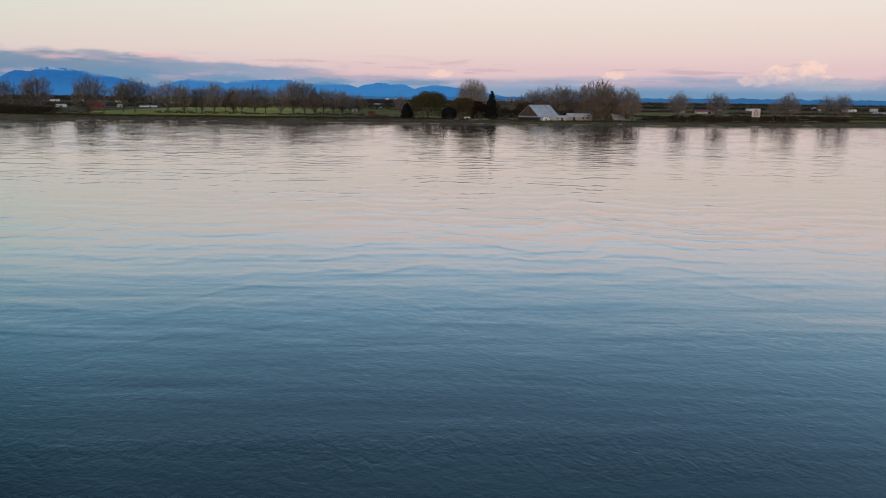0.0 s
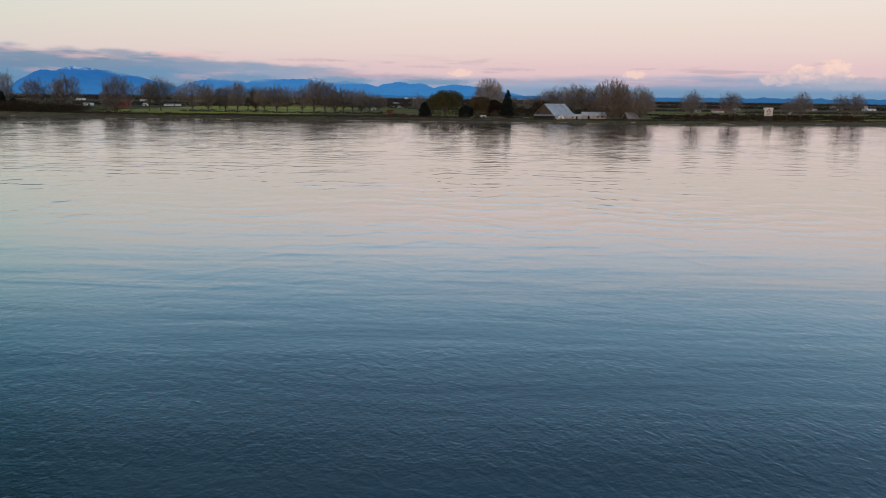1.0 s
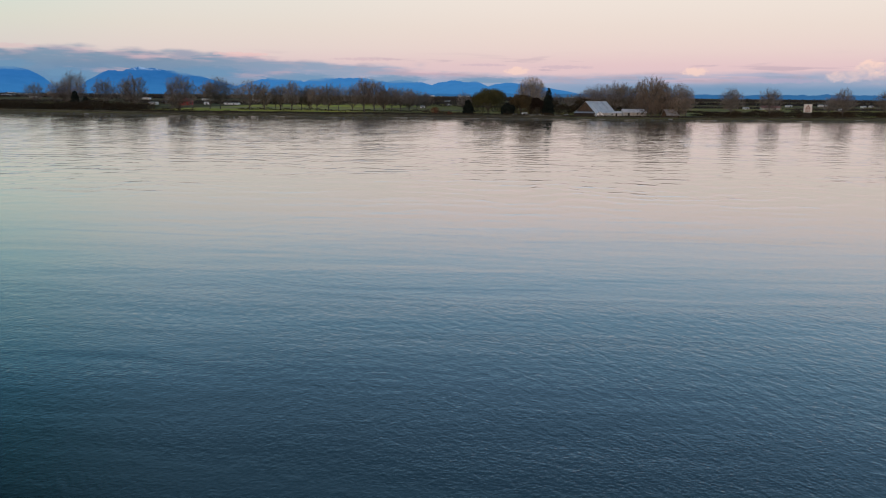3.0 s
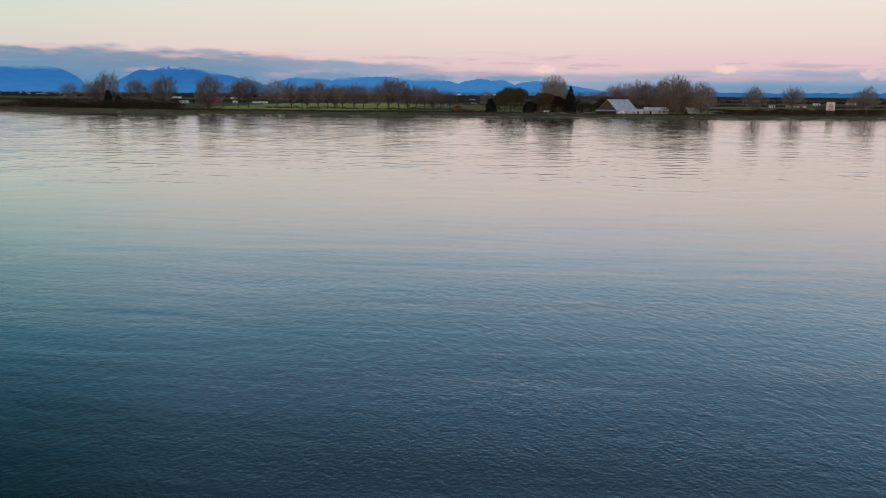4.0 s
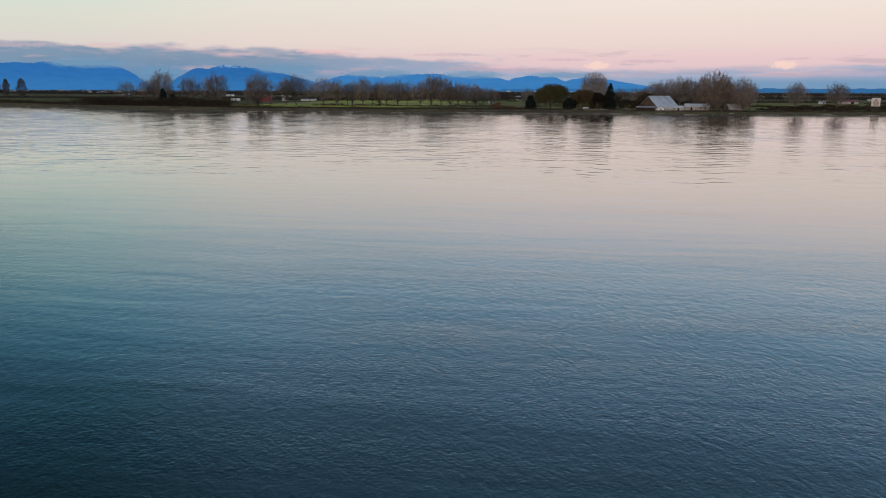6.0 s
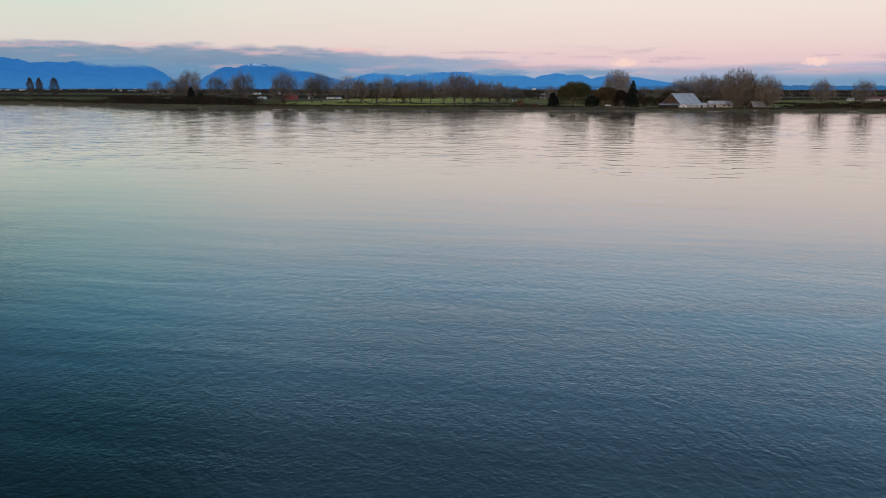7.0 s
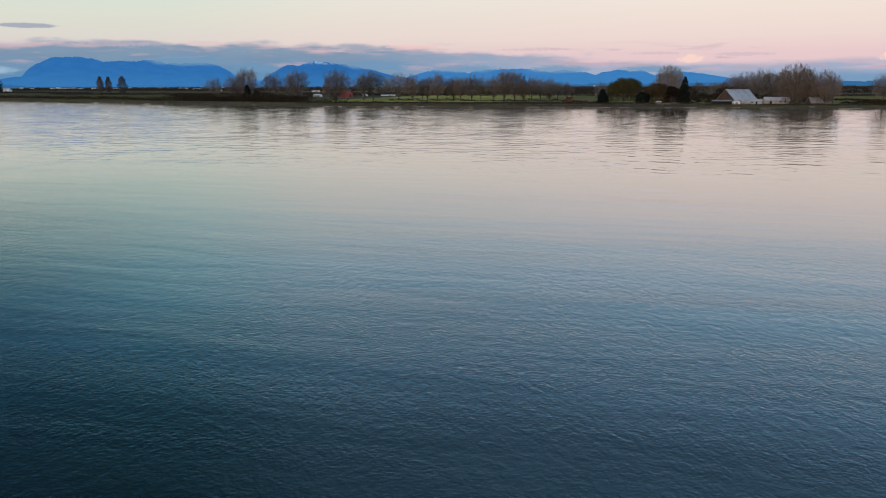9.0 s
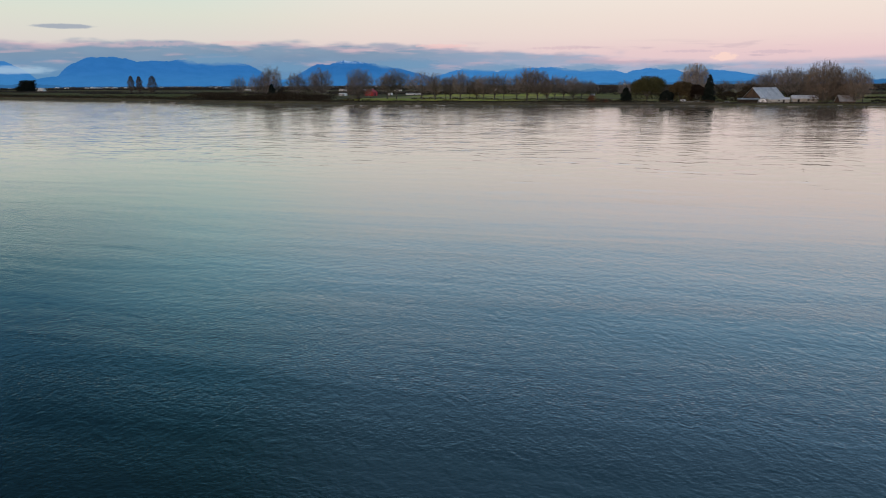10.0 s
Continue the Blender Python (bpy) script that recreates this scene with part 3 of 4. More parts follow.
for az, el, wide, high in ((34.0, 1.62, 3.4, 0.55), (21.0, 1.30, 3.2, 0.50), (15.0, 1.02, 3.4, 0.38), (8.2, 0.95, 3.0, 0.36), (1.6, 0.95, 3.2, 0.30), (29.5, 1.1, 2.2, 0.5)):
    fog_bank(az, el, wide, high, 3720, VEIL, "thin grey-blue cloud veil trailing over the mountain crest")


# ---------------------------------------------------------------- trees
def grow(rng, height, width, low, n_limbs, n_branches, n_twigs, bulge):
    """Segments of a leafless tree whose twigs fill an uneven oval crown: the stout wood, and the fine twigs."""
    mid, half = height * (1 + low) / 2, height * (1 - low) / 2
    turn = rng.uniform(0, 6)

    def inside(f0, f1):
        d = Vector((rng.normal(), rng.normal(), rng.normal())).normalized()
        out = 1 + bulge * noise.noise((d.x * 2.1 + turn, d.y * 2.1, d.z * 2.1))
        r = rng.uniform(f0 ** 2.2, f1 ** 2.2) ** (1 / 2.2) * out
        slim = 1.0 - 0.16 * d.z - 0.10 * max(0.0, -d.z - 0.3)
        return Vector((d.x * width / 2 * r * slim, d.y * width / 2 * r * slim, mid + d.z * half * r))

    wood, twigs, nodes = [], [], []
    lead = Vector((rng.normal() * width * 0.03, rng.normal() * width * 0.03, height * 0.90))
    trunk = [Vector((0, 0, -0.3)).lerp(lead, k / 6) + Vector((rng.normal(), rng.normal(), 0)) * 0.010 * height * min(k, 1) for k in range(7)]
    r0 = height * 0.017
    for k in range(6):
        wood.append((trunk[k], trunk[k + 1], r0 * (1 - k / 6.6), r0 * (1 - (k + 1) / 6.6)))
    for i in range(n_limbs):
        tip = inside(0.62, 0.88)
        f = min(0.85, max(low * 0.75, (tip.z / height) * rng.uniform(0.28, 0.52)))
        start = Vector((0, 0, 0)).lerp(lead, f)
        sag = start.lerp(tip, 0.5) + Vector((rng.normal(), rng.normal(), rng.uniform(-1.5, 0.2))) * 0.02 * height
        rb = r0 * rng.uniform(0.32, 0.5) * (1.1 - f * 0.6)
        wood.append((start, sag, rb, rb * 0.65))
        wood.append((sag, tip, rb * 0.65, 0.05))
        nodes += [start.lerp(sag, 0.6), sag, sag.lerp(tip, 0.35), sag.lerp(tip, 0.7), tip]
    nodes += trunk[3:]
    arr = np.array([tuple(q) for q in nodes])
    second = []
    for i in range(n_branches):
        tip = inside(0.45, 0.96)
        d = np.linalg.norm(arr - np.array(tip) + np.array((0, 0, 0.115 * height)), axis=1)
        start = nodes[int(d.argmin())]
        sag = start.lerp(tip, 0.5) + Vector((rng.normal(), rng.normal(), -0.4)) * 0.012 * height
        wood.append((start, sag, 0.070, 0.048))
        wood.append((sag, tip, 0.048, 0.026))
        second += [start.lerp(sag, 0.7), sag, sag.lerp(tip, 0.5), tip]
    arr = np.array([tuple(q) for q in second])
    for i in range(n_twigs):
        tip = inside(0.30, 1.08)
        d = np.linalg.norm(arr - np.array(tip) + np.array((0, 0, 0.07 * height)), axis=1)
        start = second[int(d.argmin())]
        if (tip - start).length > 0.16 * height:
            tip = start + (tip - start).normalized() * 0.16 * height
        twigs.append((start, tip, 0.036, 0.016))
        side = (tip - start).cross(Vector((rng.normal(), rng.normal(), rng.normal())))
        if side.length > 0.01:
            fork = start.lerp(tip, rng.uniform(0.3, 0.6))
            twigs.append((fork, fork + ((tip - fork) + side.normalized() * (tip - fork).length * 0.3), 0.028, 0.014))
    return wood, twigs


def bare_tree_meshes(seed, width, low, counts, bulge, twig):
    rng = np.random.default_rng(seed)
    wood, twigs = grow(rng, 20.0, width, low, *counts, bulge)
    wv_, wf_ = sticks(wood, 5)
    tv_, tf_ = sticks(twigs, 3)
    return mesh_of("trunk", wv_, wf_, BARK), mesh_of("crown", tv_, tf_, twig)


KINDS = {
    "round": bare_tree_meshes(11, 15, 0.24, (15, 250, 2000), 0.45, TWIG_GREY),
    "upright": bare_tree_meshes(12, 11, 0.20, (15, 240, 1900), 0.5, TWIG_GREY),
    "broad": bare_tree_meshes(13, 18, 0.22, (18, 290, 2400), 0.45, TWIG_GREY),
    "narrow": bare_tree_meshes(14, 9, 0.16, (13, 220, 2000), 0.45, TWIG_RED),
    "thin": bare_tree_meshes(15, 13, 0.26, (12, 150, 1250), 0.55, TWIG_GREY),
    "russet": bare_tree_meshes(16, 15, 0.06, (20, 380, 3500), 0.42, TWIG_RED),
    "pale": bare_tree_meshes(17, 15, 0.14, (18, 400, 4800), 0.35, TWIG_PALE),
}


def bare_tree(kind, x, y, topz, width, label, group, turn=0.0):
    tr, cr = KINDS[kind]
    z = ground_at(x, y) - 0.1
    hgt = topz - z
    k = hgt / 19.0
    wk = width / (float(np.percentile([abs(vt.co.x) for vt in cr.vertices], 97)) * 2)
    ob = thing("tree", label, "tree", pose(x, y, z, 0, 0, turn), group)
    ob.scale = (wk, wk, k)
    part("trunk", tr, None, ob)
    part("crown", cr, None, ob, "bare twigs")
    return ob


LBL = "tall leafless deciduous tree with fine brown twigs on the river bank"
for i, (x, y, tz, wd, kd) in enumerate([
        (-384, 640, 20.5, 14, "thin"), (-367, 640, 22, 10, "thin"), (-361, 646, 23.5, 10, "upright"), (-352, 640, 29.2, 12, "thin"),
        (-342, 636, 28.4, 8, "thin"), (-324, 640, 24, 16, "round"), (-312, 650, 23, 12, "thin"), (-299, 640, 26.5, 16, "upright")]):
    bare_tree(kd, x, y, tz, wd * 1.12, "leafless cottonwood above a dark bramble thicket", "grove above the thicket", i * 67)
AVENUE = [
    (-244, 600, 24.9, 17, "russet"), (-240, 650, 23, 14, "round"), (-231, 650, 25, 18, "broad"), (-200, 630, 22.4, 19, "broad"),
    (-188, 630, 21.3, 9, "narrow"), (-183, 642, 19, 8, "thin"), (-178, 640, 20, 11, "upright"), (-166, 630, 23, 10, "upright"),
    (-161, 640, 19.3, 9, "thin"), (-155, 640, 19.4, 10, "narrow"), (-146, 630, 20.2, 11, "round"), (-137, 630, 20.7, 12, "upright")]
AVENUE_EAST = [
    (-129, 630, 20.4, 10, "thin"), (-116, 620, 19.5, 12, "round"), (-106, 615, 24.7, 14, "upright"), (-99, 620, 23.9, 12, "upright"),
    (-92, 620, 18.8, 8, "narrow"), (-86, 625, 19.7, 10, "round"), (-80, 630, 18.9, 12, "thin"), (-76, 650, 17.7, 10, "narrow"),
    (-71, 660, 16.4, 10, "thin"), (-65, 670, 15.6, 9, "round"), (-29, 600, 15.8, 8, "thin")]
for i, (x, y, tz, wd, kd) in enumerate(AVENUE + AVENUE_EAST):
    bare_tree(kd, x, y, tz, wd * 1.32, "leafless tree in a bank-side row before a green field", "avenue of bare trees", i * 53)
for i, (x, y, tz, wd, kd) in enumerate([
        (20, 590, 25.6, 18, "pale"), (40, 640, 15.5, 10, "thin"), (53, 660, 15.2, 12, "thin"), (59, 650, 16.5, 9, "round"),
        (67, 640, 20.9, 14, "round"), (76, 640, 21.8, 16, "broad"), (83, 620, 23.8, 17, "round"), (90, 625, 22.5, 14, "upright"),
        (96, 592, 22.5, 15, "russet"), (99, 560, 25.5, 18, "russet"), (106, 566, 23.0, 14, "russet"), (117, 560, 21.5, 15, "russet"), (123, 566, 19.0, 10, "thin")]):
    bare_tree(kd, x, y, tz, wd * 1.12, "large leafless tree with dense russet twigs beside the barn", "trees round the farm", i * 71)
for i, (x, y, tz, wd, kd) in enumerate([
        (151, 560, 20.0, 13, "round"), (178, 566, 19.6, 13, "round"), (229, 600, 14.8, 9, "thin"), (230, 580, 19.6, 13, "broad"),
        (268, 606, 18.8, 11, "thin"), (279, 606, 19.8, 12, "round")]):
    bare_tree(kd, x, y, tz, wd * 1.12, "solitary leafless tree on the grassy river bank", "single bank trees", i * 89)


POPLAR_TWIG = leaves("poplar_twigs", (0.070, 0.058, 0.050), (0.15, 0.125, 0.10))


def poplar(x, y, topz, width):
    rng = np.random.default_rng(int(abs(x)))
    z = ground_at(x, y)
    hgt = topz - z
    ob = thing("poplar", "narrow dark poplar standing in a field", "tree", pose(x, y, z), "poplars in the field")
    tv, tf = sticks([(Vector((0, 0, -0.3)), Vector((0, 0, hgt * 0.9)), 0.4, 0.06)], 6)
    part("trunk", mesh_of("trunk", tv, tf, BARK), None, ob)
    n = 2600
    u = rng.uniform(0.06, 1, n)
    rad = width / 2 * np.minimum(1, np.sqrt(np.maximum(0.0, 1.02 - u)) * 1.45) * np.minimum(1, 0.25 + u * 2.6) * np.sqrt(rng.uniform(0.1, 1, n)) * (0.9 + 0.12 * np.sin(u * 17 + x))
    a = rng.uniform(0, 2 * np.pi, n)
    c = np.stack([rad * np.cos(a), rad * np.sin(a), u * hgt], 1)
    fv, ff = flakes(rng, c, 0.55)
    part("crown", mesh_of("crown", fv, ff, POPLAR_TWIG), None, ob)


for x, y, tz, wd in ((-914, 1125, 28.6, 14.0), (-902, 1131, 28.0, 13.0), (-823, 1066, 28.0, 16.5)):
    poplar(x, y, tz, wd)


def conifer(x, y, topz, width, label="dense dark columnar evergreen with a blunt top", taper=0.5):
    rng = np.random.default_rng(int(abs(x * 7)) + 3)
    z = ground_at(x, y)
    hgt = topz - z
    ob = thing("conifer", label, "tree", pose(x, y, z), "evergreens by the farm")
    tv, tf = sticks([(Vector((0, 0, -0.3)), Vector((0, 0, hgt * 0.97)), hgt * 0.018, 0.04)], 6)
    part("trunk", mesh_of("trunk", tv, tf, BARK), None, ob)
    pts = []
    tiers = int(hgt * 2.2)
    for i in range(tiers):
        u = 0.06 + 0.93 * i / tiers
        reach = width / 2 * (1 - u) ** taper * min(1.0, 0.55 + u * 2.2) * rng.uniform(0.72, 1.12)
        for b in range(int(12 + 10 * (1 - u))):
            a = rng.uniform(0, 2 * math.pi)
            for s in np.linspace(0.15, 1, max(3, int(reach * 2.4))):
                pts.append((math.cos(a) * reach * s + rng.normal() * 0.12, math.sin(a) * reach * s + rng.normal() * 0.12, u * hgt - 0.35 * reach * s * s + rng.normal() * 0.12))
    fv, ff = flakes(rng, np.array(pts), 0.52, 0.3)
    part("crown", mesh_of("crown", fv, ff, NEEDLES), None, ob)


conifer(30.3, 552, 19.6, 9.0)
conifer(-23.0, 550, 11.6, 9.5, "small dark cedar at the edge of the trees", 0.36)
conifer(-344, 630, 15.0, 9.0, "dark evergreen among bare trees", 0.42)
conifer(-332, 625, 10.2, 10.0, "dark evergreen bush among bare trees", 0.4)


def leafy_tree(x, y, topz, width, material, label, seed, trunk=0.16):
    rng = np.random.default_rng(seed)
    z = ground_at(x, y)
    hgt = topz - z
    ob = thing("tree", label, "tree", pose(x, y, z), "trees round the farm")
    segs = []
    lumps = []
    for i in range(16):
        a = rng.uniform(0, 2 * math.pi)
        rr = width / 2 * 0.66 * math.sqrt(rng.uniform(0.02, 1))
        zz = hgt * (0.46 + 0.30 * math.sqrt(max(0.0, 1 - (rr / (width / 2)) ** 2)) * rng.uniform(0.3, 1.15))
        lumps.append((math.cos(a) * rr, math.sin(a) * rr, zz))
    segs.append((Vector((0, 0, -0.3)), Vector((0, 0, hgt * trunk)), 0.55, 0.45))
    for c in lumps:
        mid = Vector((c[0] * 0.4, c[1] * 0.4, hgt * trunk + (c[2] - hgt * trunk) * 0.55))
        segs.append((Vector((0, 0, hgt * trunk * 0.9)), mid, 0.26, 0.15))
        segs.append((mid, Vector(c), 0.15, 0.05))
    tv, tf = sticks(segs, 6)
    part("trunk", mesh_of("trunk", tv, tf, BARK), None, ob)
    pts = []
    for c in lumps:
        n = 900
        d = rng.normal(size=(n, 3))
        d /= np.linalg.norm(d, axis=1)[:, None]
        r = width * 0.20 * rng.uniform(0.45, 1.05, n)[:, None] * rng.uniform(0.8, 1.1)
        pts.append(np.array(c) + d * r * np.array((1, 1, 0.85)))
    # hanging skirt of the crown
    n = 2600
    a = rng.uniform(0, 2 * np.pi, n)
    rr = width / 2 * np.sqrt(rng.uniform(0.35, 1.0, n)) * (0.93 + 0.07 * np.sin(a * 7))
    zz = hgt * rng.uniform(0.10, 0.62, n)
    pts.append(np.stack([rr * np.cos(a), rr * np.sin(a), zz], 1))
    p = np.concatenate(pts)
    p = p[(p[:, 2] > hgt * 0.05) & (p[:, 2] < hgt)]
    fv, ff = flakes(rng, p, 0.33)
    part("crown", mesh_of("crown", fv, ff, material), None, ob)


leafy_tree(-10, 560, 19.2, 25.5, LEAF_OLIVE, "broad round-crowned tree with dark olive foliage", 31)
leafy_tree(23.0, 557, 14.6, 13.0, LEAF_DARK, "broad dark maroon-brown tree beside a columnar evergreen", 33, 0.10)
leafy_tree(3.4, 549, 9.8, 9.5, NEEDLES, "low rounded dark evergreen bush under the large tree", 34, 0.08)
leafy_tree(12, 556, 16.2, 17.0, LEAF_BROWN, "round-crowned tree with brown withered foliage", 32)


def thicket(name, label, category, spans, height, depth, size, per_m, material, seed, kind="stuff", gaps=0.0):
    """An uneven hedge of many small clumps along a line; spans: x0, y0, x1, y1."""
    rng = np.random.default_rng(seed)
    pts = []
    for x0, y0, x1, y1 in spans:
        ln = math.hypot(x1 - x0, y1 - y0)
        n = int(ln * per_m)
        s = rng.uniform(0, 1, n)
        swell = np.array([0.62 + 0.55 * noise.noise((float(q) * ln * 0.11, x0 * 0.1, seed)) + 0.25 * noise.noise((float(q) * ln * 0.4, x0, seed)) for q in s])
        swell = np.clip(swell * 1.25 - gaps, 0.05, 1.2)
        px = x0 + (x1 - x0) * s + rng.normal(0, depth * 0.15, n)
        py = y0 + (y1 - y0) * s + rng.uniform(-depth / 2, depth / 2, n)
        base = np.array([ground_at(float(a), float(b)) for a, b in zip(px, py)])
        pts.append(np.stack([px, py, base + height * swell * rng.uniform(0, 1, n) ** 0.7], 1))
    fv, ff = flakes(rng, np.concatenate(pts), size)
    return tagged(new(name, mesh_of(name, fv, ff, material)), label, category, kind=kind)


def along(x0, x1, off, step=20.0):
    n = max(1, int((x1 - x0) / step))
    e = np.linspace(x0, x1, n + 1)
    return [(float(a), shore(float(a)) + off, float(b), shore(float(b)) + off) for a, b in zip(e[:-1], e[1:])]


thicket("bramble_thicket", "dark leafless bramble thicket along the bank", "bush", along(-380, -236, 34), 7.4, 22, 0.30, 210, BRAMBLE, 41)
thicket("bank_scrub", "low brown scrub and dead grass on the bank", "bush", along(-236, 40, 17, 24), 1.3, 7, 0.30, 22, BRAMBLE, 42)
thicket("bank_scrub", "low brown scrub on the bank below the farm", "bush", along(40, 330, 15, 24), 0.9, 7, 0.25, 18, BRAMBLE, 43)
thicket("bank_scrub", "scattered dark bushes on the open bank", "bush", along(-720, -380, 26, 24), 3.4, 10, 0.34, 45, BRAMBLE, 44)
thicket("russet_shrub", "rust-coloured leafless shrubs at the water's edge", "bush", [(-46.5, 540, -42.5, 540), (-36, 542, -34, 542)], 5.0, 3, 0.28, 120, RUST_SHRUB, 45)
thicket("undergrowth", "low dark shrubs between the bank-side trees", "bush", [(-262, 598, -232, 598), (-212, 638, -60, 632), (-60, 620, -30, 570)], 3.2, 5, 0.35, 16, BRAMBLE, 48, gaps=0.4)
thicket("far_wood", "brown leafless wood beyond the field", "wood", [(-300, 1010, -90, 985), (-130, 900, -20, 890)], 11.0, 24, 0.8, 16, FARWOOD, 49, gaps=0.2)
thicket("hedge", "dark hedge behind the farmyard", "hedge", [(34, 600, 62, 612)], 10.0, 8, 0.6, 60, BRAMBLE, 46)
thicket("hedge", "dark hedge row behind the barn", "hedge", [(66, 650, 130, 640)], 11.0, 9, 0.6, 50, BRAMBLE, 47)
far_spans = [[(-1500, 1250, -900, 1080), (-860, 960, -520, 980), (-500, 1030, -250, 1080)],
             [(-420, 900, -190, 930), (-240, 1120, 40, 1150)],
             [(-40, 860, 120, 880), (130, 930, 300, 960), (300, 880, 520, 930)],
             [(-900, 1500, 300, 1600), (150, 1250, 1100, 1250), (-1900, 1700, -900, 1560)],
             [(-2200, 2300, 1800, 2300), (-1500, 1900, 900, 1950)]]
far_high = (4.2, 6.0, 2.8, 7.5, 9.0)
for i, sp in enumerate(far_spans):
    thicket("far_woods", "distant dark hedgerows and woods on the plain", "wood", sp, far_high[i], 26 + 8 * i, 0.75 + 0.22 * i, 13 - 2 * i, FARWOOD, 50 + i, gaps=0.35)
thicket("far_woods", "distant conifer wood on the southern plain", "wood", [(330, 1330, 560, 1300), (560, 1300, 900, 1420)], 9.0, 40, 1.0, 9, FARWOOD, 60, gaps=0.45)
thicket("field_scrub", "dark olive scrub strips across the rough fields", "bush", [(132, 585, 300, 640), (150, 640, 330, 700), (210, 720, 420, 760), (140, 700, 230, 690), (300, 660, 430, 700)], 3.4, 9, 0.45, 22, BRAMBLE, 62, gaps=0.42)
thicket("field_scrub", "scattered dark bushes at the feet of the bank trees", "bush", [(146, 558, 156, 560), (172, 564, 186, 566), (196, 566, 216, 576), (224, 580, 238, 582), (262, 604, 284, 606)], 4.2, 6, 0.38, 60, BRAMBLE, 63, gaps=0.1)


# ---------------------------------------------------------------- farm buildings
def barn():
    """Large hay barn: plank gable, iron roof reaching low down."""
    ob = thing("barn", "large timber barn with a pale corrugated iron roof", "barn", pose(57.6, 588, ground_at(62, 588), 0, 0, 40))
    ln, hw, ridge, eave = 21.2, 9.6, 9.4, 1.9
    part("wall", prism([(0.35, 0), (0.35, eave), (ln - 0.35, eave), (ln - 0.35, 0)], -hw + 0.6, -hw + 0.35), OLD_WOOD, ob)
    part("wall", prism([(0.35, 0), (0.35, eave), (ln - 0.35, eave), (ln - 0.35, 0)], hw - 0.6, hw - 0.35), OLD_WOOD, ob)
    # the gable facing the river, board by board
    n = 40
    for end in (0.35, ln - 0.35):
        gable = part("gable", box(end - 0.05, -hw + 0.6, 0, end + 0.05, hw - 0.6, eave - 0.1), OLD_WOOD, ob)
        for i in range(n):
            y0 = -hw + 0.6 + (2 * hw - 1.2) * i / n
            y1 = y0 + (2 * hw - 1.2) / n - 0.03
            t0 = eave + (ridge - eave) * (1 - abs(y0) / hw) - 0.15
            t1 = eave + (ridge - eave) * (1 - abs(y1) / hw) - 0.15
            bm = bmesh.new()
            s = -1 if end < 1 else 1
            q = [(y0, 0.0), (y1, 0.0), (y1, max(t1, 0.2)), (y0, max(t0, 0.2))]
            a = [bm.verts.new((end + s * 0.06, py, pz)) for py, pz in q]
            b = [bm.verts.new((end + s * (0.10 + 0.01 * (i % 3)), py, pz)) for py, pz in q]
            bm.faces.new(a)
            bm.faces.new(b[::-1])
            for k in range(4):
                bm.faces.new((a[k], b[k], b[(k + 1) % 4], a[(k + 1) % 4]))
            bmesh.ops.recalc_face_normals(bm, faces=bm.faces[:])
            part("board", bm, OLD_WOOD, gable)
    for s in (-1, 1):
        # corrugated sheets laid side by side
        slope = part("roof", prism([(0, 0), (ln, 0), (ln, 0.05), (0, 0.05)], 0, 0.01), ROOF_GREY, ob)
        sheets = 16
        wsh = ln / sheets
        for i in range(sheets):
            bm = bmesh.new()
            x0 = i * wsh + 0.01
            cor = 6
            rows = []
            for k in range(cor + 1):
                xk = x0 + (wsh - 0.02) * k / cor
                up = 0.06 if k % 2 else 0.0
                rows.append([bm.verts.new((xk, s * (hw + 0.5) * f, eave - 0.35 + (ridge - eave + 0.35) * (1 - f) + up + 0.012 * (i % 2))) for f in (1.0, 0.5, 0.0)])
            for k in range(cor):
                for j in range(2):
                    bm.faces.new((rows[k][j], rows[k + 1][j], rows[k + 1][j + 1], rows[k][j + 1]))
            bmesh.ops.recalc_face_normals(bm, faces=bm.faces[:])
            ext = bmesh.ops.extrude_face_region(bm, geom=bm.faces[:])
            bmesh.ops.translate(bm, verts=[e for e in ext["geom"] if isinstance(e, bmesh.types.BMVert)], vec=(0, 0, 0.03))
            part("roof_sheet", bm, ROOF_METAL, slope)
        slope.location = (0, 0, 0)
    part("ridge_cap", prism([(0, ridge + 0.05), (ln, ridge + 0.05), (ln, ridge + 0.2), (0, ridge + 0.2)], -0.35, 0.35), ROOF_METAL, ob)


barn()


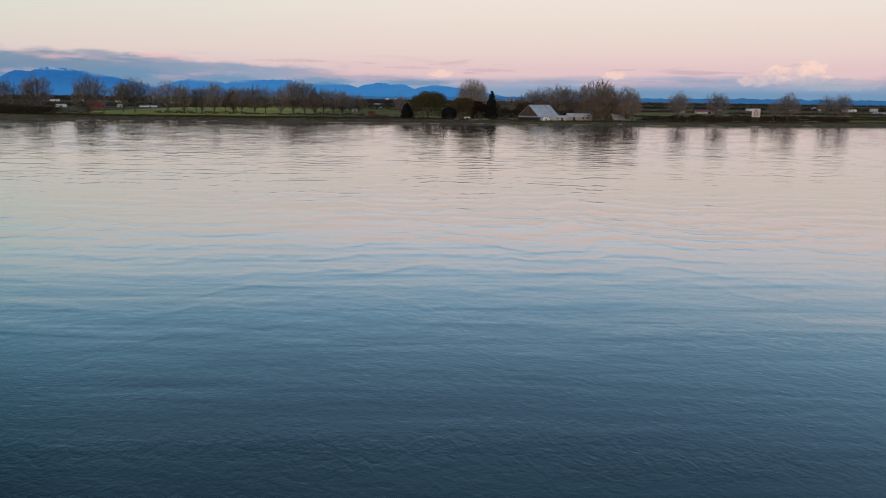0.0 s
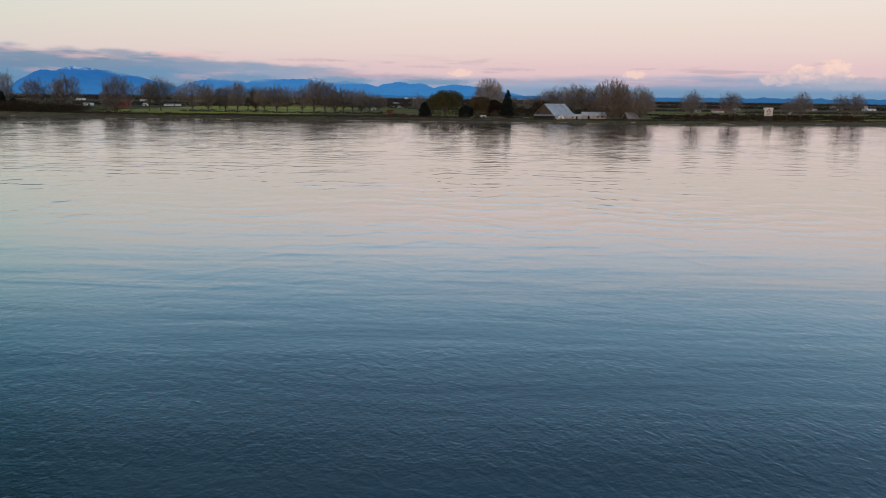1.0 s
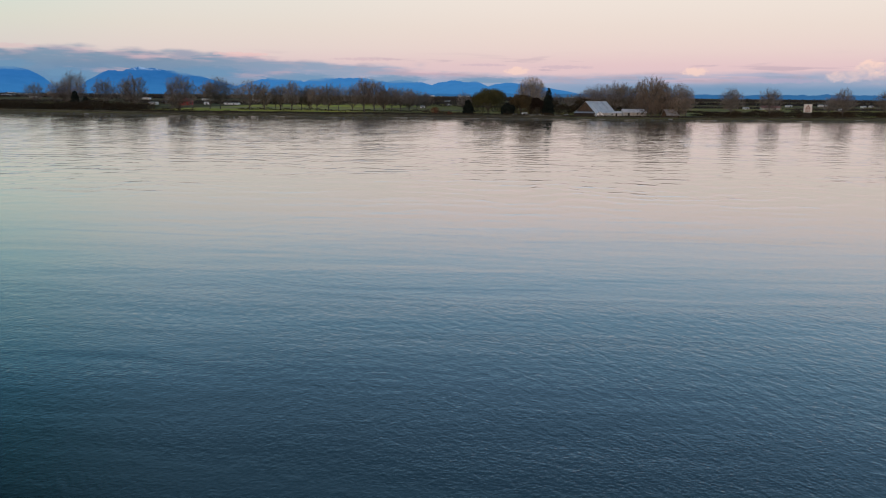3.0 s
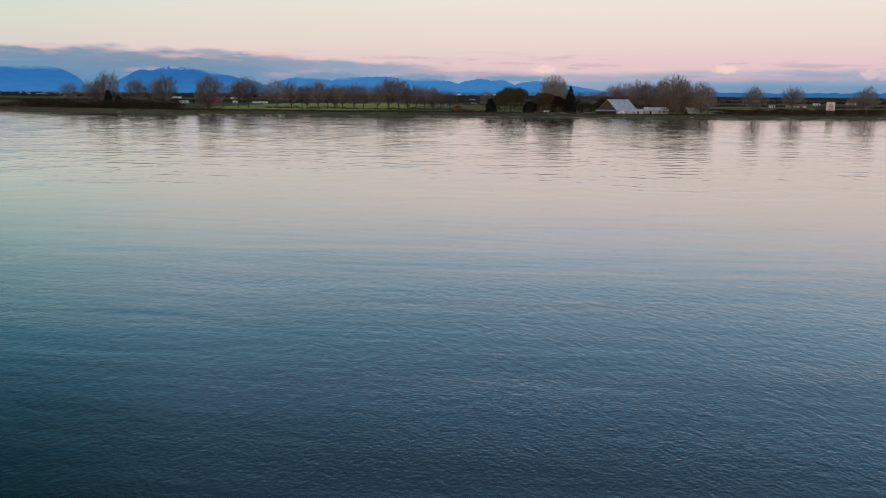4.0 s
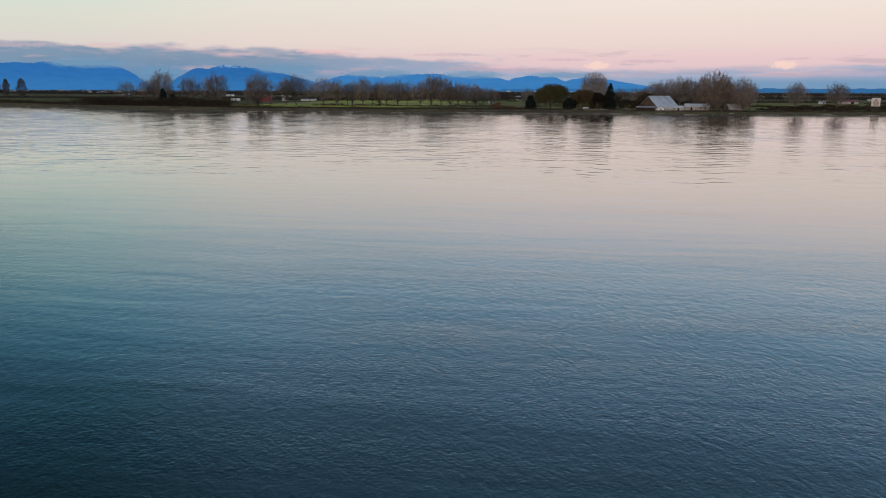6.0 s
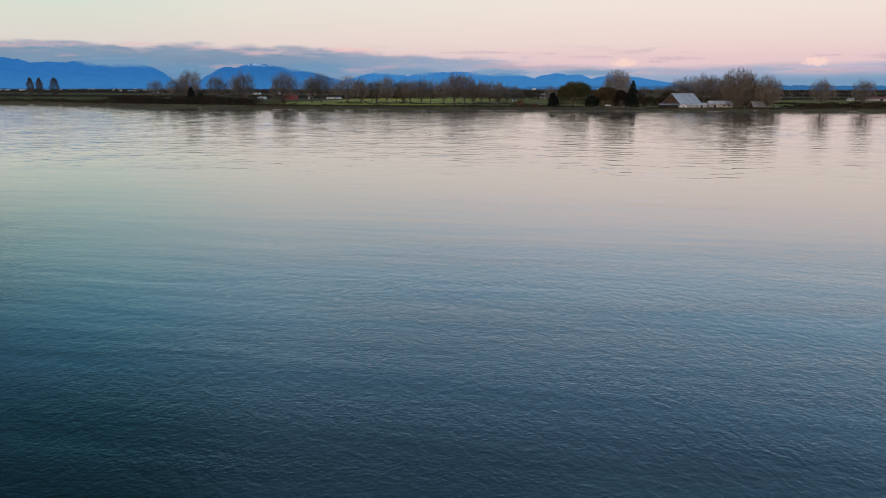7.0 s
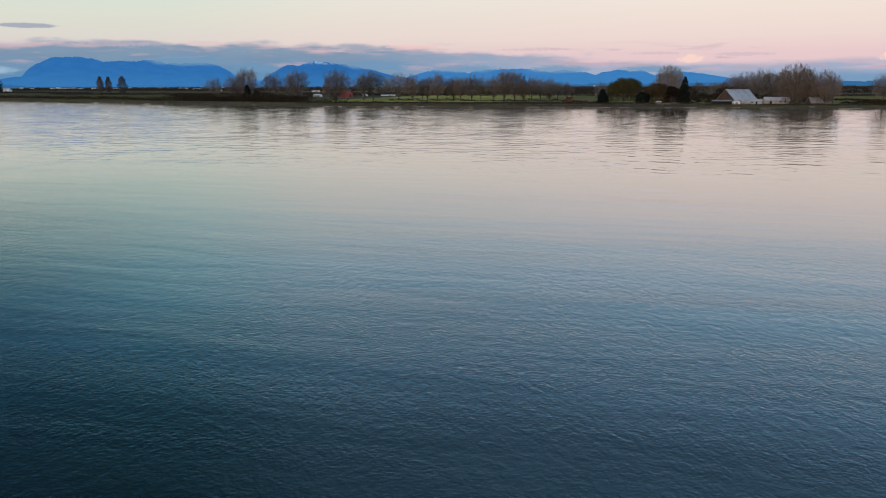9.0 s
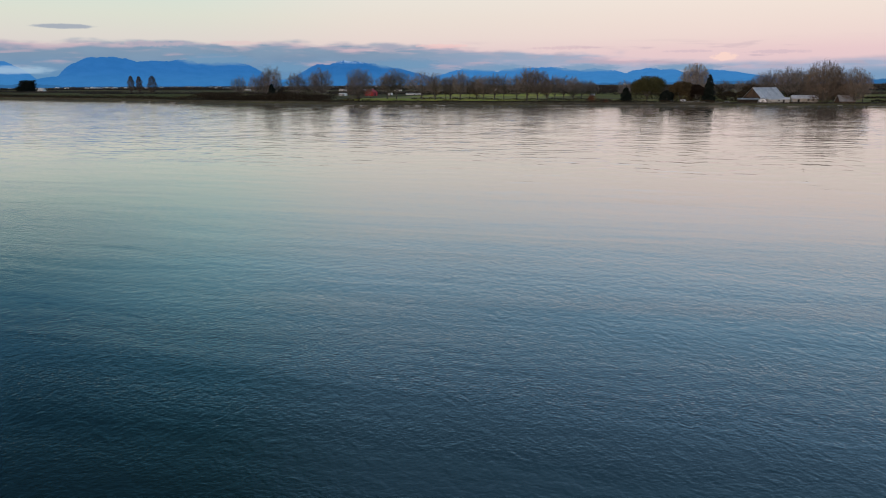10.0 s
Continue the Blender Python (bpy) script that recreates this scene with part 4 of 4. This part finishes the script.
def shed(name, label, category, x, y, w_, d_, eave, ridge, turn, wall_mat, roof_mat, doors=(), windows=(), group="", along_x=True):
    """Small farm building with a gabled roof, its ridge along the front."""
    z = ground_at(x, y) - 0.05
    ob = thing(name, label, category, pose(x, y, z, 0, 0, turn), group)
    h, t = w_ / 2, 0.15
    pent = [(-d_ / 2, 0), (-d_ / 2, eave), (0, ridge), (d_ / 2, eave), (d_ / 2, 0)]
    part("wall", box(-h, -d_ / 2, 0, h, -d_ / 2 + t, eave), wall_mat, ob)
    part("wall", box(-h, d_ / 2 - t, 0, h, d_ / 2, eave), wall_mat, ob)
    for s in (-1, 1):
        bm = prism(pent, s * h - t / 2, s * h + t / 2)
        bmesh.ops.rotate(bm, verts=bm.verts[:], cent=(0, 0, 0), matrix=Matrix.Rotation(radians(90), 3, "Z"))
        part("gable", bm, wall_mat, ob)
    ov = 0.4
    sl = (ridge - eave) / (d_ / 2)
    for s in (-1, 1):
        bm = bmesh.new()
        ve = [bm.verts.new(c) for c in ((-h - ov, s * (d_ / 2 + ov), eave - sl * ov + 0.05), (h + ov, s * (d_ / 2 + ov), eave - sl * ov + 0.05), (h + ov, 0, ridge + 0.05), (-h - ov, 0, ridge + 0.05))]
        f = bm.faces.new(ve)
        ext = bmesh.ops.extrude_face_region(bm, geom=[f])
        bmesh.ops.translate(bm, verts=[e for e in ext["geom"] if isinstance(e, bmesh.types.BMVert)], vec=(0, 0, 0.14))
        bmesh.ops.recalc_face_normals(bm, faces=bm.faces[:])
        part("roof", bm, roof_mat, ob)
    for dx, dw, dh in doors:
        part("door", box(dx - dw / 2, -d_ / 2 - 0.06, 0, dx + dw / 2, -d_ / 2 - 0.004, dh, 0.02), DARK_GAP, ob, "dark doorway")
    for dx, dz, dw, dh in windows:
        part("window", box(dx - dw / 2, -d_ / 2 - 0.05, dz, dx + dw / 2, -d_ / 2 - 0.004, dz + dh, 0.02), DARK_GAP, ob, "dark window")
    return ob


def quonset(x, y, radius, length):
    z = ground_at(x, y) - 0.05
    ob = thing("polytunnel", "white arched greenhouse tunnel facing the river", "greenhouse", pose(x, y, z))
    n = 18
    arc = [(math.cos(math.pi * i / n) * radius, 0.4 + math.sin(math.pi * i / n) * radius) for i in range(n + 1)]
    outline = [(radius, 0)] + arc + [(-radius, 0)]
    part("cover", prism(outline, 0.15, length), ROOF_METAL, ob, "greyish plastic cover")
    inner = [(a * 0.93, b * 0.93) for a, b in outline]
    part("front", prism(inner, 0.0, 0.14), GLASS_FILM, ob, "white end wall")
    bm = bmesh.new()
    for i in range(n):
        a, b = arc[i], arc[i + 1]
        prism([a, b, (b[0] * 0.93, b[1] * 0.93), (a[0] * 0.93, a[1] * 0.93)], -0.06, 0.145, bm)
    part("hoop", bm, POST_WOOD, ob)
    part("door", box(-0.75, -0.05, 0, 0.75, -0.004, 2.1, 0.02), PALE_WALL, ob)


quonset(62.4, 532, 2.6, 9.0)
shed("shed", "long low pale shed beside the barn", "shed", 73, 562, 13.0, 5, 2.2, 3.2, 6, PALE_WALL, ROOF_METAL, ((3, 1.1, 2.0),), ((0.2, 1.0, 1.0, 0.7),))
shed("shed", "low grey-roofed outbuilding under bare trees", "shed", 90, 576, 16, 6, 2.4, 4.4, 4, PALE_WALL, ROOF_METAL, ((-4, 1.2, 2.0),), ((2, 1.0, 1.2, 0.9), (5, 1.0, 1.2, 0.9)))
shed("shed", "small steep-roofed grey shed among the trees", "shed", 112, 561, 9.0, 7.0, 1.4, 4.9, 18, OLD_WOOD, ROOF_GREY, ((0, 1.2, 1.35),))


def lean_to(x, y, width, depth, hgt):
    z = ground_at(x, y) - 0.05
    ob = thing("open_shed", "dark open-fronted shed with a grey sloping roof", "shed", pose(x, y, z))
    bm = bmesh.new()
    ve = [bm.verts.new(c) for c in ((-width / 2, -depth / 2, hgt - 0.7), (width / 2, -depth / 2, hgt - 0.7), (width / 2, depth / 2, hgt), (-width / 2, depth / 2, hgt))]
    f = bm.faces.new(ve)
    ext = bmesh.ops.extrude_face_region(bm, geom=[f])
    bmesh.ops.translate(bm, verts=[e for e in ext["geom"] if isinstance(e, bmesh.types.BMVert)], vec=(0, 0, 0.15))
    bmesh.ops.recalc_face_normals(bm, faces=bm.faces[:])
    part("roof", bm, ROOF_GREY, ob)
    part("back_wall", box(-width / 2, depth / 2 - 0.2, 0, width / 2, depth / 2 - 0.05, hgt - 0.1), POST_WOOD, ob)
    for i in range(6):
        px = -width / 2 + 0.2 + (width - 0.4) * i / 5
        part("post", box(px - 0.1, -depth / 2 + 0.1, 0, px + 0.1, -depth / 2 + 0.3, hgt - 0.68), POST_WOOD, ob)


lean_to(54.5, 558, 13, 5, 2.9)


def big_sign():
    ob = thing("river_sign", "large white square river sign with a brown triangle on dark posts", "sign", pose(194.6, 544, ground_at(194.6, 544) - 0.1))
    z0 = ground_at(194.6, 544) - 0.1
    b, t = 5.4 - z0, 10.6 - z0
    board = part("board", box(-2.6, -0.1, b, 2.6, 0.1, t, 0.03), SIGN_WHITE, ob)
    part("triangle", prism([(-1.7, b + 2.3), (1.7, b + 2.3), (0, b + 4.7)], -0.16, -0.104), SIGN_BROWN, board)
    part("inset", prism([(-0.75, b + 2.75), (0.75, b + 2.75), (0, b + 3.8)], -0.20, -0.164), SIGN_WHITE, board)
    for k, (z1, hw) in enumerate(((1.75, 1.8), (1.2, 1.5), (0.65, 1.7))):
        part("text_bar", box(-hw, -0.15, b + z1 - 0.14, hw, -0.104, b + z1 + 0.14), SIGN_BROWN, board)
    for px in (-2.0, 0.0, 2.0):
        part("post", box(px - 0.16, 0.104, -0.4, px + 0.16, 0.42, t - 0.2), POST_WOOD, ob)
    for pz in (1.0, 2.0, 2.9):
        part("rail", box(-2.5, -0.05, pz - 0.2, 2.5, 0.1, pz + 0.2), POST_WOOD, ob)


big_sign()

shed("red_barn", "bright red gabled barn behind the bank-side trees", "barn", -330, 816, 10.4, 10.8, 3.9, 7.0, 84, RED_PAINT, RED_PAINT, ((0, 2.4, 3.0),))
FAR_WHITE = [
    (-1446, 1456, 14, 5.2), (-1370, 1729, 17, 4.3), (-1583, 1903, 16, 4.1), (-1673, 2231, 25, 4.0), (-1432, 1991, 8, 4.3), (-1874, 2106, 20, 3.0),
    (-1194, 1825, 10, 2.6), (-1211, 1801, 6, 3.9), (-1093, 1678, 29, 2.6), (-905, 1470, 12, 2.4), (-372, 832, 8, 2.2), (-398, 919, 5, 2.2)]
FAR_SOUTH = [
    (-328, 867, 5, 2.2), (-306, 885, 20, 1.6), (-216, 1157, 6.4, 2.6), (-82, 796, 4.4, 2.0), (-70, 967, 6.7, 2.0), (256, 902, 6.3, 2.0), (576, 1285, 7, 4.6),
    (559, 1223, 8.5, 3.1), (592, 1206, 22, 3.0), (584, 1199, 3.3, 7.4), (521, 991, 25, 1.7), (500, 1174, 5, 2.2), (332, 846, 2.4, 2.0),
    (-610, 1320, 16, 3.0), (-560, 1300, 7, 3.4), (-485, 1270, 20, 2.8), (-420, 1390, 9, 3.2), (-395, 1240, 13, 2.6), (-330, 1350, 18, 3.0), (-262, 1290, 8, 3.0),
    (-205, 1400, 14, 3.0), (-150, 1330, 7, 3.2), (-96, 1260, 12, 2.6), (372, 1120, 9, 2.6), (430, 1160, 14, 2.8), (455, 1090, 6, 2.6), (640, 1230, 12, 3.4)]
for i, (x, y, wd, hh) in enumerate(FAR_WHITE + [(x, y, wd * 0.8, hh * 0.8) for x, y, wd, hh in FAR_SOUTH]):
    shed("farmhouse", "distant small white farm building on the plain", "building", x, y, wd, 5 + wd * 0.12, hh, hh + (0.7 if hh < 2.5 else 1.5), (i * 37) % 14 - 7,
         WHITE_WALL, (ROOF_METAL, ROOF_GREY)[i % 2], ((wd * 0.2, 1.4, min(2.1, hh - 0.2)),), ((-wd * 0.25, 0.9, 1.1, 0.9),), "white buildings on the plain")
thicket("tree_clump", "dark evergreen clump beside a white shed", "tree", [(-1207, 1171, -1179, 1171)], 20.5, 20, 0.85, 420, NEEDLES, 61)
shed("field_shed", "white shed beside dark evergreens in a field", "shed", -1164, 1179, 12, 9, 4.2, 6.0, 6, WHITE_WALL, ROOF_METAL, ((2, 2.4, 2.6),))
shed("long_barn", "distant long barn with a dull red roof", "barn", 282, 905, 19, 8, 2.0, 4.0, -4, PALE_WALL, DULL_ROOF, ((4, 3, 2.2),))


def far_town(seed):
    """The distant town along the mountain foot: many tiny pale blocks."""
    rng = np.random.default_rng(seed)
    vs, fs = [], []
    for k in range(110):
        az = radians(rng.uniform(24, 48) if k % 3 else rng.uniform(-6, 24))
        r = rng.uniform(2500, 3500)
        x, y = -r * math.sin(az), r * math.cos(az)
        wd, dp, ht = rng.uniform(5, 16) * (1.6 if k % 7 == 0 else 1.0), rng.uniform(6, 12), rng.uniform(1.2, 4.0)
        b = len(vs)
        vs += [(x + sx_ * wd / 2, y + sy_ * dp / 2, z) for z in (0.8, 1.2 + ht) for sx_, sy_ in ((-1, -1), (1, -1), (1, 1), (-1, 1))]
        vs += [(x - wd / 2, y, 2.6 + ht), (x + wd / 2, y, 2.6 + ht)]
        fs += [(b, b + 1, b + 5, b + 4), (b + 1, b + 2, b + 6, b + 9, b + 5), (b + 2, b + 3, b + 7, b + 6), (b + 3, b, b + 4, b + 8, b + 7), (b + 4, b + 5, b + 9, b + 8), (b + 6, b + 7, b + 8, b + 9)]
    tagged(new("distant_town", mesh_of("distant_town", vs, fs, WHITE_WALL)), "tiny pale buildings of a distant town", "building", kind="stuff")


far_town(9)


# ---------------------------------------------------------------- shore clutter
def trailer(x, y, length, hgt, turn, material):
    """A small parked farm trailer with a rounded body on two wheels."""
    z = ground_at(x, y)
    ob = thing("trailer", "small pale trailer parked on the bank", "trailer", pose(x, y, z, 0, 0, turn), "parked trailers")
    part("body", box(-length / 2, -0.95, 0.45, length / 2, 0.95, hgt, 0.28), material, ob)
    part("window", box(-length * 0.22, -1.0, hgt * 0.55, length * 0.22, -0.954, hgt * 0.8, 0.02), DARK_GAP, ob, "dark window")
    part("drawbar", box(length / 2, -0.08, 0.42, length / 2 + 1.1, 0.08, 0.54), POST_WOOD, ob)
    for s in (-1, 1):
        bm = bmesh.new()
        bmesh.ops.create_cone(bm, cap_ends=True, segments=14, radius1=0.34, radius2=0.34, depth=0.2, matrix=Matrix.Translation((0, s * 0.86, 0.34)) @ Matrix.Rotation(radians(90), 4, "X"))
        part("wheel", bm, DARK_GAP, ob)


for tx, ty, tl, th, tt in ((14.5, 537, 3.6, 2.3, 6), (22.8, 539, 3.8, 1.8, -12), (41.5, 541, 3.2, 1.5, 4), (8.0, 538, 2.9, 1.5, 18)):
    trailer(tx, ty, tl, th, tt, (WHITE_WALL, TAN_WALL)[tl != 3.6])


def parked_car(x, y, turn, paint, label):
    """A small car: sill-to-bonnet body, raked cabin, glass and four wheels."""
    ob = thing("car", label, "car", pose(x, y, ground_at(x, y), 0, 0, turn), "cars parked by the farm")
    hull = prism([(-2.15, 0.32), (-2.2, 0.72), (-2.05, 0.92), (0.95, 0.96), (2.0, 0.80), (2.15, 0.55), (2.1, 0.32)], -0.86, 0.86)
    part("body", hull, paint, ob)
    part("cabin", prism([(-1.95, 0.92), (-1.55, 1.44), (0.25, 1.46), (0.95, 0.95)], -0.74, 0.74), paint, ob)
    for side in (-1, 1):
        part("window", prism([(-1.6, 1.0), (-1.38, 1.36), (0.18, 1.37), (0.68, 1.0)], side * 0.745, side * 0.76), DARK_GAP, ob, "dark side glass")
        for wx in (-1.35, 1.35):
            bm = bmesh.new()
            bmesh.ops.create_cone(bm, cap_ends=True, segments=14, radius1=0.33, radius2=0.33, depth=0.2, matrix=Matrix.Translation((wx, side * 0.80, 0.33)) @ Matrix.Rotation(radians(90), 4, "X"))
            part("wheel", bm, DARK_GAP, ob)


parked_car(18.9, 539, 8, WHITE_WALL, "small white car parked on the river bank")
parked_car(26.6, 540, -6, WHITE_WALL, "white car parked beside a dark evergreen")
parked_car(36.0, 541, 15, TAN_WALL, "small tan car parked before the farm hedge")


def drift_log(x, off, length, thick, turn, seed):
    rng = np.random.default_rng(seed)
    n, sides = 7, 7
    vs, fs = [], []
    bend = rng.normal(0, 0.02 * length)
    for i in range(n):
        s = i / (n - 1) - 0.5
        r = thick * (1 - 0.35 * (s + 0.5)) * rng.uniform(0.9, 1.1)
        for k in range(sides):
            a = 2 * math.pi * k / sides
            vs.append((s * length, bend * (0.25 - s * s) * 4 + r * math.cos(a), r * math.sin(a)))
    for i in range(n - 1):
        for k in range(sides):
            j = (k + 1) % sides
            fs.append((i * sides + k, i * sides + j, (i + 1) * sides + j, (i + 1) * sides + k))
    fs.append(list(range(sides))[::-1])
    fs.append([(n - 1) * sides + k for k in range(sides)])
    z = max(ground_at(x, shore(x) + off), 0.0) + thick * 0.6
    ob = new("drift_log", mesh_of("drift_log", vs, fs, LOG_WOOD, True))
    ob.matrix_world = pose(x, shore(x) + off, z, 0, 0, turn)
    return tagged(ob, "bleached drift log stranded along the waterline", "log", "drift logs on the shore")


rl = np.random.default_rng(77)
for k, (x, ln) in enumerate(((-22, 17), (-6, 7), (-49, 14), (-62, 9), (-104, 8), (-135, 6), (-178, 7), (158, 16), (128, 7), (186, 9), (34, 9), (52, 6))):
    drift_log(x, 2.2, ln, 0.17, rl.uniform(-3, 3), 200 + k)
for k in range(24):
    x = rl.uniform(-480, 260)
    drift_log(x, rl.uniform(1.2, 6.0), rl.uniform(2.5, 7.0), rl.uniform(0.10, 0.22), rl.uniform(-25, 25), 300 + k)


def stones(count, seed):
    rng = np.random.default_rng(seed)
    vs, fs = [], []
    for k in range(count):
        x = rng.uniform(-600, 330)
        y = shore(x) + rng.uniform(-0.6, 6.0)
        s = rng.uniform(0.15, 0.55)
        c = Vector((x, y, max(0.0, ground_at(x, y)) + s * 0.2))
        b = len(vs)
        for d in ((1, 0, 0), (0, 1, 0), (-1, 0, 0), (0, -1, 0), (0, 0, 0.8), (0, 0, -0.6)):
            vs.append(c + Vector(d) * s * rng.uniform(0.7, 1.3))
        for i in range(4):
            fs += [(b + i, b + (i + 1) % 4, b + 4), (b + (i + 1) % 4, b + i, b + 5)]
    return tagged(new("shore_stones", mesh_of("shore_stones", vs, fs, STONE)), "scattered grey stones along the muddy waterline", "stone", kind="stuff")


stones(900, 5)
